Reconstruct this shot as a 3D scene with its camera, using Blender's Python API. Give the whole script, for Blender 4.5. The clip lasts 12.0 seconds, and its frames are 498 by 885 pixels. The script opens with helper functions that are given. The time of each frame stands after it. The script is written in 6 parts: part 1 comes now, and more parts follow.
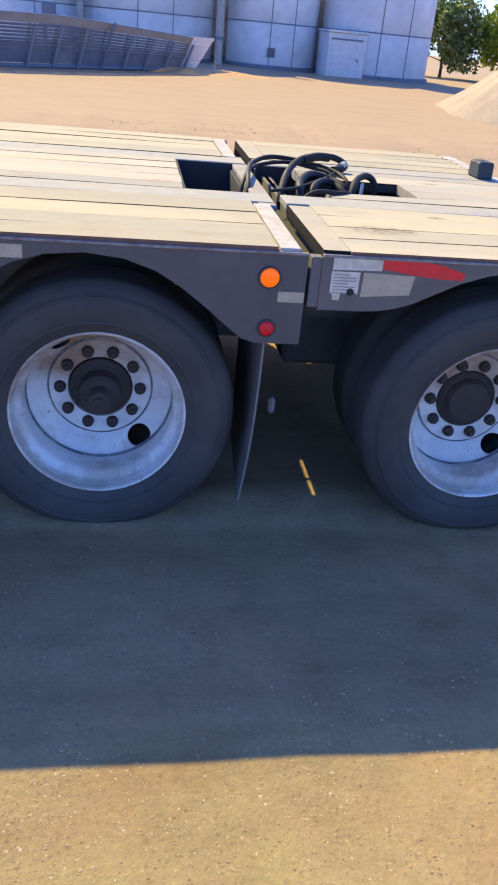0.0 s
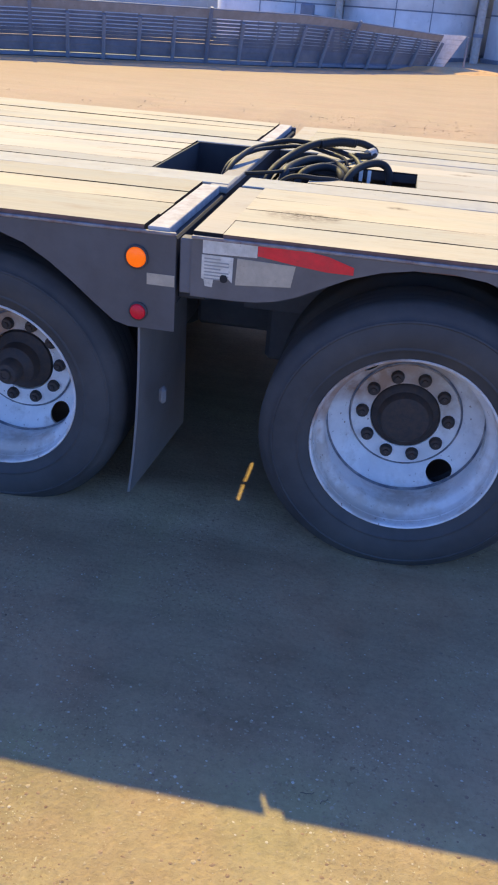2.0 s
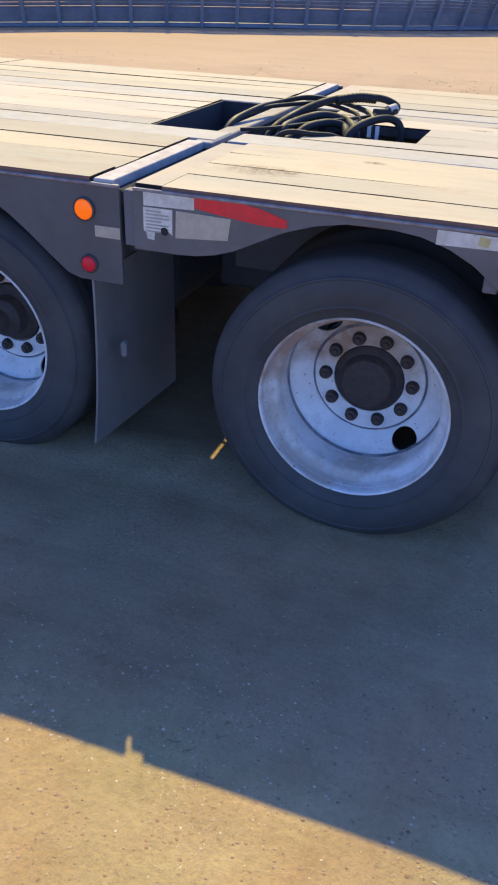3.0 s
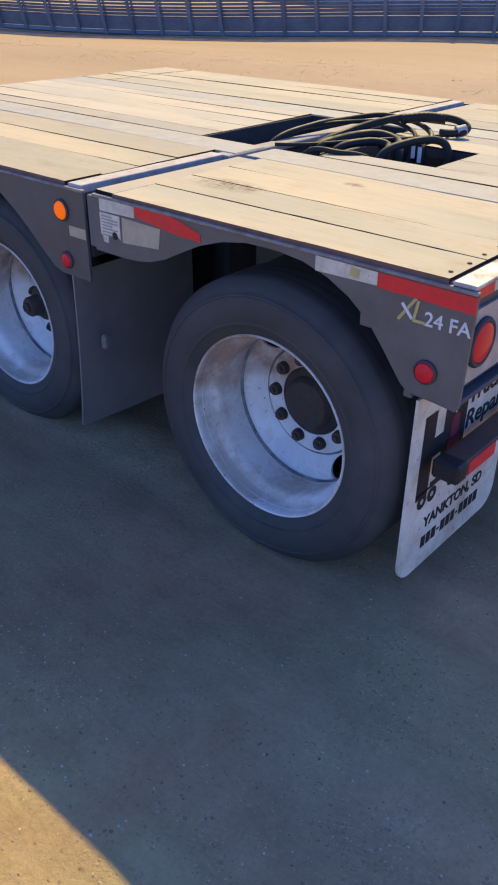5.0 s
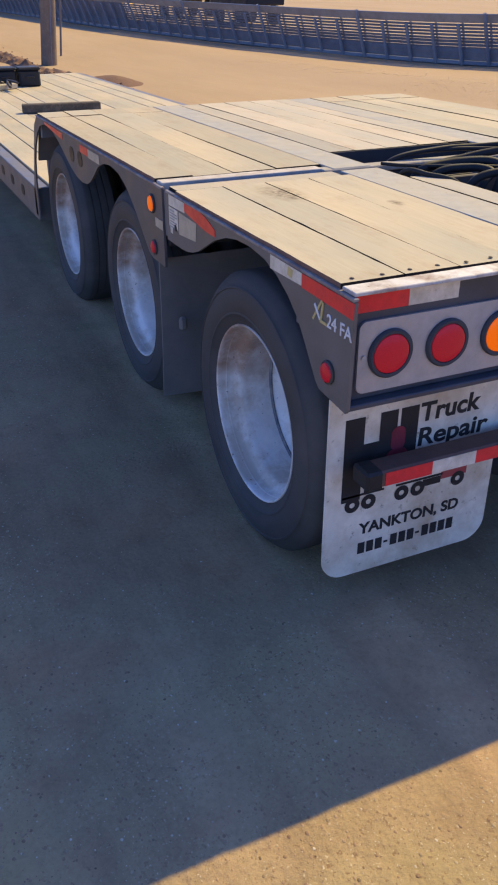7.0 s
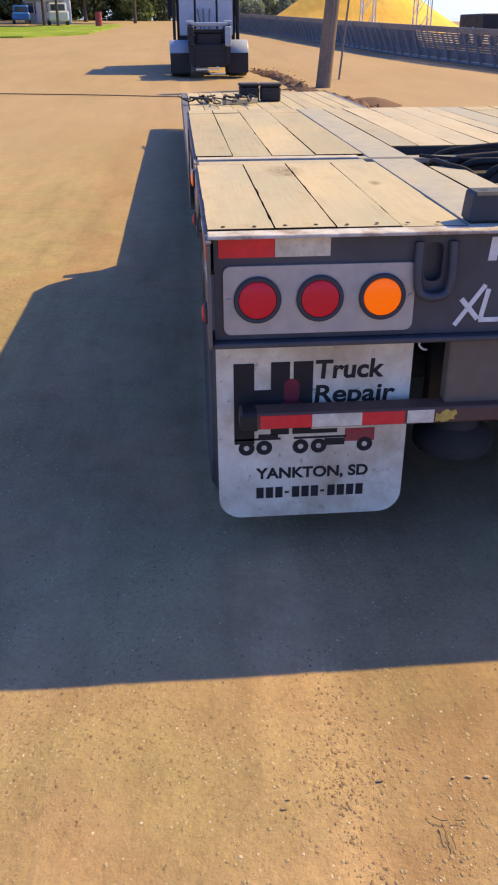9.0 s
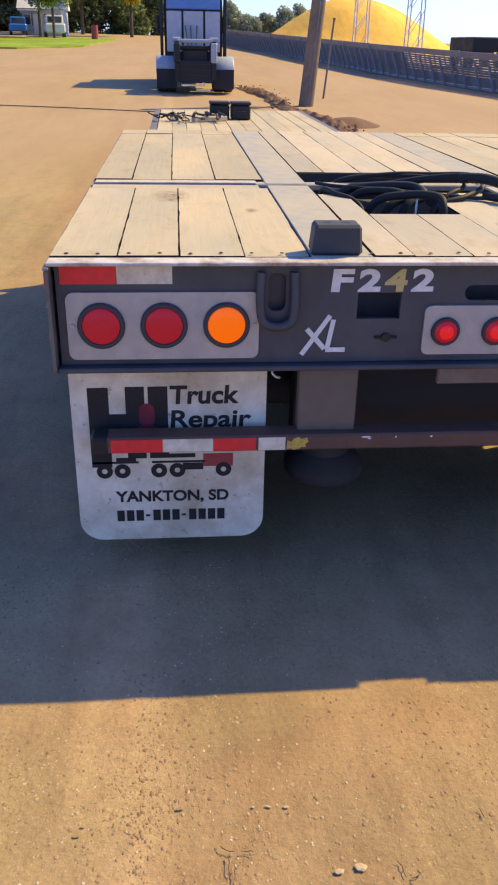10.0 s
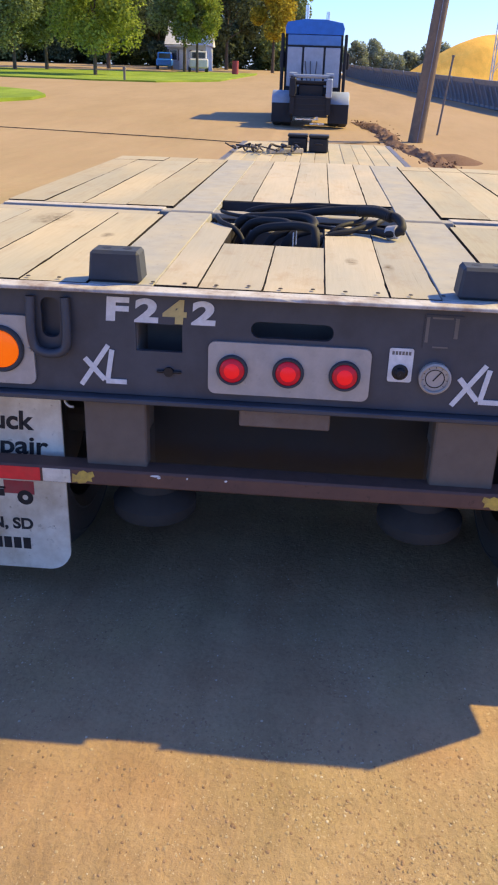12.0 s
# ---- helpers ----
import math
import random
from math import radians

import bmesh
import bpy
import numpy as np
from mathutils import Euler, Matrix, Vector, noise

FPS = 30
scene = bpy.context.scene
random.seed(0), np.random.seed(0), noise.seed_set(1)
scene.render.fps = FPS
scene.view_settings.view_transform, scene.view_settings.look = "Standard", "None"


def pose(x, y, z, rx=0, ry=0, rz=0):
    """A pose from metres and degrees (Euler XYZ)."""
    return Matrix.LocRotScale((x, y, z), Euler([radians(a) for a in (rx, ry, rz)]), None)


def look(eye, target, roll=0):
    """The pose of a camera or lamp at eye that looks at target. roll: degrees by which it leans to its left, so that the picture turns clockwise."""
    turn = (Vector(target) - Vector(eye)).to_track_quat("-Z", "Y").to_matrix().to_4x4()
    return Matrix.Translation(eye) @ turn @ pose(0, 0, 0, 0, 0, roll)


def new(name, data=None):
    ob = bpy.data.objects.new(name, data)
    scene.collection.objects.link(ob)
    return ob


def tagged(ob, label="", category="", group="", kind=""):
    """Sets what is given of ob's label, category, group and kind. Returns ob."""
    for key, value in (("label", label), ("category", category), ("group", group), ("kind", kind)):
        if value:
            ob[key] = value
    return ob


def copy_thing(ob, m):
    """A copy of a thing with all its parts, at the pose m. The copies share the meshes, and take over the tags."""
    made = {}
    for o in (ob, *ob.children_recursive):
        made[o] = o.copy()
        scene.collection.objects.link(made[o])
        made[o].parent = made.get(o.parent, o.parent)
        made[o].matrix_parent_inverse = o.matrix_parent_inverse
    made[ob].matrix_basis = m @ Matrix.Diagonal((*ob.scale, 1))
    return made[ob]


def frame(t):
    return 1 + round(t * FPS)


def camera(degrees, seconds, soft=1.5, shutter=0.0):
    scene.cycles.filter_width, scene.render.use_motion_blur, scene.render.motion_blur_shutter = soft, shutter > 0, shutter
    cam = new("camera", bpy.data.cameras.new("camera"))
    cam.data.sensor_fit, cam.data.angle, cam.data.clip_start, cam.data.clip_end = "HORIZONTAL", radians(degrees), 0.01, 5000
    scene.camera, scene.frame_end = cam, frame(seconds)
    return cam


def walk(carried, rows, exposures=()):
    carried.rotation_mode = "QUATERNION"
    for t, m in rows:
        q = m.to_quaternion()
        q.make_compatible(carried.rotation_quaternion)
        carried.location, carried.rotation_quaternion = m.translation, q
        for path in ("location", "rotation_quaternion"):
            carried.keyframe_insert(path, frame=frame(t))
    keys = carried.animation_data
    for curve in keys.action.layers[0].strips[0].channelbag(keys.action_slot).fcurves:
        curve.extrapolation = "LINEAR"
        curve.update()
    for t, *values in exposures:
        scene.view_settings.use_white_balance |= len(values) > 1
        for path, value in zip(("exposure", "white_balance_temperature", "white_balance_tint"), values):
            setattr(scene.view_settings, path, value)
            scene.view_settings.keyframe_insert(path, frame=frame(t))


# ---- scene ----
cam = camera(34.2, 12.0, 2.1)
PATH = [
    (0, (-1.915, -2.501, 1.691), (-1.613, -0.747, 0.778), 5.61),
    (0.5, (-1.572, -2.501, 1.692), (-1.547, -0.734, 0.756), 1.4),
    (1, (-1.289, -2.459, 1.697), (-1.407, -0.699, 0.755), 0.53),
    (1.5, (-1.015, -2.364, 1.681), (-1.244, -0.622, 0.725), 2.25),
    (2, (-0.737, -2.3, 1.675), (-1.002, -0.562, 0.722), 4.38),
    (2.5, (-0.413, -2.258, 1.675), (-0.824, -0.579, 0.67), 5.22),
    (3, (-0.148, -2.156, 1.648), (-0.723, -0.536, 0.626), 1.94),
    (3.2, (-0.057, -2.087, 1.645), (-0.66, -0.491, 0.601), 1.45),
    (4.8, (0.716, -1.708, 1.709), (-0.363, -0.378, 0.676), 0.87),
    (5, (0.797, -1.65, 1.703), (-0.329, -0.349, 0.683), 0.48),
    (5.5, (0.976, -1.469, 1.696), (-0.279, -0.29, 0.678), -0.1),
    (6, (1.174, -1.313, 1.716), (-0.157, -0.204, 0.716), -0.13),
    (6.5, (1.413, -1.174, 1.713), (-0.085, -0.298, 0.718), -0.38),
    (7, (1.613, -0.982, 1.694), (0.018, -0.261, 0.727), -0.11),
    (7.2, (1.686, -0.885, 1.668), (0.068, -0.202, 0.711), -0.06),
    (8.8, (2.176, -0.162, 1.584), (0.409, 0.005, 0.662), -0.28),
    (9, (2.191, -0.059, 1.569), (0.417, 0.081, 0.657), -0.32),
    (9.5, (2.207, 0.166, 1.588), (0.423, 0.317, 0.696), 1.23),
    (10, (2.224, 0.361, 1.612), (0.437, 0.524, 0.729), 1.16),
    (10.5, (2.275, 0.607, 1.63), (0.479, 0.636, 0.75), 1.54),
    (11, (2.224, 0.831, 1.609), (0.428, 0.721, 0.735), 0.32),
    (11.3, (2.148, 0.968, 1.625), (0.356, 0.847, 0.746), 0.99),
    (11.5, (2.128, 1.043, 1.606), (0.321, 0.96, 0.752), 1.39),
    (12, (2.084, 1.327, 1.594), (0.266, 1.203, 0.771), 1.93),
]
walk(cam, [(t, look(eye, target, roll)) for t, eye, target, roll in PATH], [(0, 0.66, 6300, 10), (3.0, 0.58, 6300, 10), (5.0, 0.40, 6700, 11), (6.5, 0.28, 6900, 12), (7.2, 0.29, 6900, 12), (9.0, 0.36, 7300, 13), (10.5, 0.40, 7200, 13), (12, 0.42, 6850, 12)])

# ---- light ----
SUN = Vector((-0.54, 1.085, 1.069)).normalized()
world = bpy.data.worlds.new("sky")
scene.world = world
world.use_nodes = True
sky = world.node_tree.nodes.new("ShaderNodeTexSky")
sky.sky_type, sky.sun_disc = "NISHITA", False
sky.ozone_density, sky.dust_density, sky.air_density = 9.0, 0.7, 1.0
sky.sun_elevation = math.asin(SUN.z)
sky.sun_rotation = math.atan2(SUN.x, SUN.y)
background = world.node_tree.nodes["Background"]
background.inputs["Strength"].default_value = 0.172
tint = world.node_tree.nodes.new("ShaderNodeMix")
tint.data_type, tint.blend_type = "RGBA", "MULTIPLY"
tint.inputs[0].default_value, tint.inputs[7].default_value = 1.0, (0.885, 0.985, 1.37, 1)
world.node_tree.links.new(sky.outputs[0], tint.inputs[6])
world.node_tree.links.new(tint.outputs[2], background.inputs["Color"])
sun = new("sun", bpy.data.lights.new("sun", "SUN"))
sun.data.energy, sun.data.angle, sun.data.color = 5.4, radians(0.53), (1.0, 0.785, 0.265)
sun.matrix_world = look(SUN * 50, (0, 0, 0))


# ---- materials ----
def shader(name, rough=0.7, metal=0.0, spec=0.4):
    m = bpy.data.materials.new(name)
    m.use_nodes = True
    nt = m.node_tree
    b = nt.nodes["Principled BSDF"]
    b.inputs["Roughness"].default_value, b.inputs["Metallic"].default_value = rough, metal
    b.inputs["Specular IOR Level"].default_value = spec
    return m, nt, b


def coords(nt, scale=(1, 1, 1), kind="Object"):
    c, mp = nt.nodes.new("ShaderNodeTexCoord"), nt.nodes.new("ShaderNodeMapping")
    mp.inputs["Scale"].default_value = scale
    nt.links.new(c.outputs[kind], mp.inputs["Vector"])
    return mp.outputs[0]


def cloud(nt, vec, scale, detail=5, rough=0.6):
    n = nt.nodes.new("ShaderNodeTexNoise")
    n.inputs["Scale"].default_value, n.inputs["Detail"].default_value, n.inputs["Roughness"].default_value = scale, detail, rough
    nt.links.new(vec, n.inputs["Vector"])
    return n.outputs["Fac"]


def cells(nt, vec, scale, out="Distance"):
    n = nt.nodes.new("ShaderNodeTexVoronoi")
    n.inputs["Scale"].default_value = scale
    nt.links.new(vec, n.inputs["Vector"])
    return n.outputs[out]


def ramp(nt, fac, *stops):
    r = nt.nodes.new("ShaderNodeValToRGB")
    e = r.color_ramp.elements
    while len(e) < len(stops):
        e.new(0.5)
    for k, (p, c) in zip(e, stops):
        k.position, k.color = p, (*((c,) * 3 if isinstance(c, (int, float)) else c), 1)
    nt.links.new(fac, r.inputs[0])
    return r.outputs[0]


def mix(nt, fac, a, b, how="MIX"):
    n = nt.nodes.new("ShaderNodeMix")
    n.data_type, n.blend_type = "RGBA", how
    for v, k in ((fac, 0), (a, 6), (b, 7)):
        if isinstance(v, (int, float)):
            n.inputs[k].default_value = v if k == 0 else (v, v, v, 1)
        elif isinstance(v, tuple):
            n.inputs[k].default_value = (*v, 1)
        else:
            nt.links.new(v, n.inputs[k])
    return n.outputs[2]


def bump(nt, b, height, strength=0.3, distance=0.01):
    n = nt.nodes.new("ShaderNodeBump")
    n.inputs["Strength"].default_value, n.inputs["Distance"].default_value = strength, distance
    nt.links.new(height, n.inputs["Height"])
    nt.links.new(n.outputs[0], b.inputs["Normal"])


def per_object(nt):
    return nt.nodes.new("ShaderNodeObjectInfo").outputs["Random"]


def painted(name, colour, rough=0.5, wear=(0.25, 0.2, 0.15), amount=0.35, scale=6.0, metal=0.0, spec=0.4):
    """Paint with dust and worn spots at two scales."""
    m, nt, b = shader(name, rough, metal, spec)
    v = coords(nt)
    dust = ramp(nt, cloud(nt, v, scale, 6, 0.65), (0.42, 0.0), (0.75, 1.0))
    spots = ramp(nt, cloud(nt, v, scale * 7, 4, 0.7), (0.62, 0.0), (0.72, 1.0))
    lo = tuple(c * 0.82 for c in colour)
    base = mix(nt, ramp(nt, cloud(nt, v, scale * 3), (0.3, 0.0), (0.7, 1.0)), lo, colour)
    n1 = nt.nodes.new("ShaderNodeMath")
    n1.operation = "MULTIPLY"
    nt.links.new(dust, n1.inputs[0])
    n1.inputs[1].default_value = amount
    c = mix(nt, n1.outputs[0], base, wear)
    n2 = nt.nodes.new("ShaderNodeMath")
    n2.operation = "MULTIPLY"
    nt.links.new(spots, n2.inputs[0])
    n2.inputs[1].default_value = amount * 0.8
    c = mix(nt, n2.outputs[0], c, tuple(w * 0.55 for w in wear))
    nt.links.new(c, b.inputs["Base Color"])
    nt.links.new(ramp(nt, dust, (0.0, rough), (1.0, min(1.0, rough + 0.3))), b.inputs["Roughness"])
    bump(nt, b, cloud(nt, v, scale * 20, 3), 0.08, 0.003)
    return m


def earth(name, low, mid, high, stain=(0.16, 0.11, 0.07)):
    m, nt, b = shader(name, 0.95, 0.0, 0.15)
    v = coords(nt)
    broad = ramp(nt, cloud(nt, v, 0.35, 6, 0.6), (0.32, low), (0.5, mid), (0.68, high))
    track = ramp(nt, cloud(nt, coords(nt, (0.12, 1.6, 1)), 1.0, 5, 0.55), (0.35, 0.88), (0.62, 1.05))
    c = mix(nt, 1.0, broad, track, "MULTIPLY")
    grain = ramp(nt, cloud(nt, v, 28, 6, 0.75), (0.25, 0.58), (0.5, 0.98), (0.78, 1.36))
    c = mix(nt, 1.0, c, grain, "MULTIPLY")
    stone = cells(nt, v, 55, "Color")
    sep = nt.nodes.new("ShaderNodeSeparateColor")
    nt.links.new(stone, sep.inputs[0])
    pick = ramp(nt, sep.outputs[0], (0.80, 0.0), (0.84, 1.0))
    shape = ramp(nt, cells(nt, v, 55), (0.25, 1.0), (0.4, 0.0))
    both = mix(nt, 1.0, pick, shape, "MULTIPLY")
    tone = ramp(nt, sep.outputs[1], (0.0, 0.6), (0.6, 1.05), (1.0, 1.4))
    c = mix(nt, both, c, mix(nt, 1.0, c, tone, "MULTIPLY"))
    spots = ramp(nt, cloud(nt, v, 2.2, 6, 0.75), (0.57, 0.0), (0.72, 0.5))
    c = mix(nt, spots, c, stain)
    nt.links.new(c, b.inputs["Base Color"])
    h = mix(nt, 0.2, cloud(nt, v, 26, 7, 0.78), shape)
    bump(nt, b, h, 0.6, 0.012)
    return m


def yard(name):
    """Packed yard dirt: broad tone, wheel tracks, clods, dark and reddish litter, pale grit."""
    m, nt, b = shader(name, 0.95, 0.0, 0.12)
    v = coords(nt)
    c = ramp(nt, cloud(nt, v, 0.45, 6, 0.6), (0.32, (0.342, 0.239, 0.137)), (0.5, (0.368, 0.259, 0.147)), (0.68, (0.380, 0.274, 0.161)))
    hue = ramp(nt, cloud(nt, v, 1.7, 5, 0.6), (0.30, (1.07, 0.95, 0.92)), (0.5, (1.0, 1.0, 1.0)), (0.70, (0.95, 1.02, 0.93)))
    c = mix(nt, 1.0, c, hue, "MULTIPLY")
    track = ramp(nt, cloud(nt, coords(nt, (0.32, 1.7, 1)), 1.0, 7, 0.62), (0.34, 0.87), (0.50, 1.0), (0.66, 1.07))
    c = mix(nt, 1.0, c, track, "MULTIPLY")
    rut = ramp(nt, cloud(nt, coords(nt, (0.7, 4.0, 1)), 1.0, 6, 0.65), (0.36, 0.85), (0.50, 1.0), (0.64, 1.06))
    c = mix(nt, 1.0, c, rut, "MULTIPLY")
    mottle = ramp(nt, cloud(nt, v, 7.0, 5, 0.65), (0.34, 0.90), (0.5, 1.0), (0.66, 1.07))
    c = mix(nt, 1.0, c, mottle, "MULTIPLY")
    grain = ramp(nt, cloud(nt, v, 60, 5, 0.7), (0.28, 0.84), (0.5, 1.0), (0.75, 1.12))
    c = mix(nt, 1.0, c, grain, "MULTIPLY")
    where = ramp(nt, cloud(nt, v, 1.9, 5, 0.7), (0.44, 0.08), (0.64, 1.0))
    for scale, level, tone in ((70, 0.61, (0.19, 0.115, 0.07)), (140, 0.61, (0.26, 0.165, 0.095)), (110, 0.64, (0.62, 0.53, 0.38))):
        speck = ramp(nt, cloud(nt, v, scale, 3, 0.55), (level, 0.0), (level + 0.05, 0.75))
        c = mix(nt, mix(nt, 1.0, speck, where, "MULTIPLY"), c, tone)
    xyz = nt.nodes.new("ShaderNodeSeparateXYZ")
    nt.links.new(v, xyz.inputs[0])
    over = nt.nodes.new("ShaderNodeMapRange")
    over.inputs["From Min"].default_value, over.inputs["From Max"].default_value, over.inputs["To Max"].default_value = 4.0, 10.0, 0.6
    nt.links.new(xyz.outputs["Y"], over.inputs["Value"])
    lane = nt.nodes.new("ShaderNodeMapRange")
    lane.inputs["From Min"].default_value, lane.inputs["From Max"].default_value = -1.6, 1.6
    nt.links.new(xyz.outputs["Y"], lane.inputs["Value"])
    worn = ramp(nt, lane.outputs[0], (0.0, (0.95, 1.04, 0.95)), (0.18, (0.94, 1.03, 0.94)), (0.24, 0.86), (0.30, 0.96), (0.44, 0.90), (0.49, 0.92), (0.525, 1.28), (0.575, 1.30), (0.61, 0.92), (0.70, 0.88), (0.85, 1.0))
    c = mix(nt, ramp(nt, cloud(nt, v, 3.0, 4, 0.6), (0.35, 0.5), (0.6, 1.0)), c, mix(nt, 1.0, c, worn, "MULTIPLY"))
    c = mix(nt, over.outputs[0], c, mix(nt, 1.0, grain, (0.425, 0.318, 0.232), "MULTIPLY"))
    away = nt.nodes.new("ShaderNodeMapRange")
    away.inputs["From Min"].default_value, away.inputs["From Max"].default_value, away.inputs["To Max"].default_value = -4.0, -12.0, 0.7
    nt.links.new(xyz.outputs["X"], away.inputs["Value"])
    broad = ramp(nt, cloud(nt, coords(nt, (0.25, 1.0, 1)), 0.5, 4, 0.5), (0.35, (0.358, 0.254, 0.152)), (0.65, (0.412, 0.294, 0.182)))
    c = mix(nt, away.outputs[0], c, broad)
    nt.links.new(c, b.inputs["Base Color"])
    h = mix(nt, 0.40, cloud(nt, v, 60, 5, 0.68), cloud(nt, v, 16, 4, 0.55))
    bump(nt, b, h, 0.60, 0.013)
    return m


def timber(name, a, c2, grey, along=(1.2, 26, 26), marks=()):
    m, nt, b = shader(name, 0.88, 0.0, 0.12)
    r = per_object(nt)
    co = nt.nodes.new("ShaderNodeTexCoord")
    off = nt.nodes.new("ShaderNodeCombineXYZ")
    mul = nt.nodes.new("ShaderNodeMath")
    mul.operation = "MULTIPLY"
    mul.inputs[1].default_value = 40.0
    nt.links.new(r, mul.inputs[0])
    nt.links.new(mul.outputs[0], off.inputs[0])
    nt.links.new(mul.outputs[0], off.inputs[2])
    add = nt.nodes.new("ShaderNodeVectorMath")
    nt.links.new(co.outputs["Object"], add.inputs[0])
    nt.links.new(off.outputs[0], add.inputs[1])

    def scaled(s):
        mp = nt.nodes.new("ShaderNodeMapping")
        mp.inputs["Scale"].default_value = s
        nt.links.new(add.outputs[0], mp.inputs["Vector"])
        return mp.outputs[0]
    fibre = ramp(nt, cloud(nt, scaled(along), 3.0, 7, 0.7), (0.3, a), (0.55, c2), (0.8, tuple(k * 1.1 for k in c2)))
    weather = ramp(nt, cloud(nt, scaled((0.7, 3, 3)), 1.6, 6, 0.65), (0.42, 0.0), (0.7, 0.75))
    c = mix(nt, weather, fibre, grey)
    dirt = ramp(nt, cloud(nt, scaled((2.5, 5, 5)), 2.0, 6, 0.75), (0.52, 0.0), (0.76, 0.6))
    c = mix(nt, dirt, c, (0.36, 0.27, 0.19))
    blot = ramp(nt, cloud(nt, scaled((1.1, 2.2, 2.2)), 1.0, 4, 0.5), (0.35, (0.86, 0.885, 0.88)), (0.65, (1.08, 1.02, 0.92)))
    c = mix(nt, 1.0, c, blot, "MULTIPLY")
    tone = ramp(nt, r, (0.0, 0.90), (0.5, 1.0), (1.0, 1.06))
    c = mix(nt, 1.0, c, tone, "MULTIPLY")
    cracks = ramp(nt, cloud(nt, scaled((1.0, 60, 60)), 2.0, 4, 0.6), (0.26, 0.68), (0.33, 1.0))
    c = mix(nt, 1.0, c, cracks, "MULTIPLY")
    for x, y, rx, ry in marks:
        # an oil stain or scuff with ragged edges
        mp = nt.nodes.new("ShaderNodeMapping")
        mp.inputs["Scale"].default_value = (1 / rx, 1 / ry, 0)
        mp.inputs["Location"].default_value = (-x / rx, -y / ry, 0)
        nt.links.new(co.outputs["Object"], mp.inputs["Vector"])
        far = nt.nodes.new("ShaderNodeVectorMath")
        far.operation = "LENGTH"
        nt.links.new(mp.outputs[0], far.inputs[0])
        blotch = mix(nt, 1.0, ramp(nt, far.outputs["Value"], (0.15, 1.0), (1.0, 0.0)), ramp(nt, cloud(nt, co.outputs["Object"], 38, 5, 0.65), (0.36, 0.1), (0.60, 1.0)), "MULTIPLY")
        c = mix(nt, blotch, c, (0.16, 0.125, 0.085))
    nt.links.new(c, b.inputs["Base Color"])
    bump(nt, b, cloud(nt, scaled((1.5, 45, 45)), 2.5, 5, 0.7), 0.20, 0.003)
    return m


# the lamps are unpowered; a slight emission is added to brighten their lenses
def lens(name, colour, glow):
    m, nt, b = shader(name, 0.3, 0.0, 0.3)
    v = coords(nt)
    c = mix(nt, ramp(nt, cells(nt, v, 160), (0.2, 0.0), (0.6, 1.0)), colour, tuple(k * 0.92 for k in colour))
    nt.links.new(c, b.inputs["Base Color"])
    b.inputs["Emission Color"].default_value, b.inputs["Emission Strength"].default_value = (*colour, 1), glow
    bump(nt, b, cells(nt, v, 160), 0.12, 0.001)
    return m


def leafy(name, a, c2):
    m, nt, b = shader(name, 0.75, 0.0, 0.2)
    r = nt.nodes.new("ShaderNodeNewGeometry").outputs["Random Per Island"]
    c = ramp(nt, r, (0.0, a), (0.6, c2), (1.0, tuple(k * 1.35 for k in c2)))
    nt.links.new(c, b.inputs["Base Color"])
    b.inputs["Subsurface Weight"].default_value = 0.0
    tr = nt.nodes.new("ShaderNodeBsdfTranslucent")
    nt.links.new(c, tr.inputs["Color"])
    mx = nt.nodes.new("ShaderNodeMixShader")
    mx.inputs[0].default_value = 0.3
    nt.links.new(b.outputs[0], mx.inputs[1])
    nt.links.new(tr.outputs[0], mx.inputs[2])
    nt.links.new(mx.outputs[0], nt.nodes["Material Output"].inputs["Surface"])
    return m


def pebbly(name, *colours):
    m, nt, b = shader(name, 0.9, 0.0, 0.2)
    r = nt.nodes.new("ShaderNodeNewGeometry").outputs["Random Per Island"]
    n = len(colours) - 1
    c = ramp(nt, r, *[(k / n, colours[k]) for k in range(n + 1)])
    c = mix(nt, 0.35, c, ramp(nt, cloud(nt, coords(nt), 90, 3), (0.3, (0.14, 0.10, 0.06)), (0.7, (0.48, 0.38, 0.25))))
    nt.links.new(c, b.inputs["Base Color"])
    return m


DIRT = yard("dirt")
HEAP = earth("heap", (0.36, 0.29, 0.22), (0.42, 0.34, 0.26), (0.46, 0.38, 0.30))
SOIL = earth("soil", (0.14, 0.078, 0.050), (0.18, 0.105, 0.068), (0.23, 0.14, 0.09))
CORN = earth("corn", (0.86, 0.47, 0.085), (0.90, 0.51, 0.095), (0.90, 0.55, 0.12), (0.84, 0.45, 0.08))
SPILL = earth("spill", (0.60, 0.36, 0.18), (0.66, 0.40, 0.20), (0.62, 0.42, 0.24))
PEBBLE = pebbly("pebble", (0.20, 0.14, 0.08), (0.34, 0.255, 0.15), (0.38, 0.29, 0.165), (0.44, 0.345, 0.215), (0.30, 0.21, 0.12))
CLOD = pebbly("clod", (0.10, 0.062, 0.038), (0.20, 0.125, 0.07), (0.30, 0.20, 0.11))
CRUMB = pebbly("crumb", (0.19, 0.10, 0.058), (0.30, 0.175, 0.10), (0.37, 0.245, 0.145))
PALE_STONE = pebbly("pale_stone", (0.47, 0.35, 0.22), (0.58, 0.45, 0.30))
PALE_GRIT = pebbly("pale_grit", (0.50, 0.42, 0.29), (0.68, 0.60, 0.46))
CHUNK = pebbly("chunk", (0.36, 0.25, 0.16), (0.46, 0.33, 0.22), (0.50, 0.37, 0.25), (0.54, 0.43, 0.32))
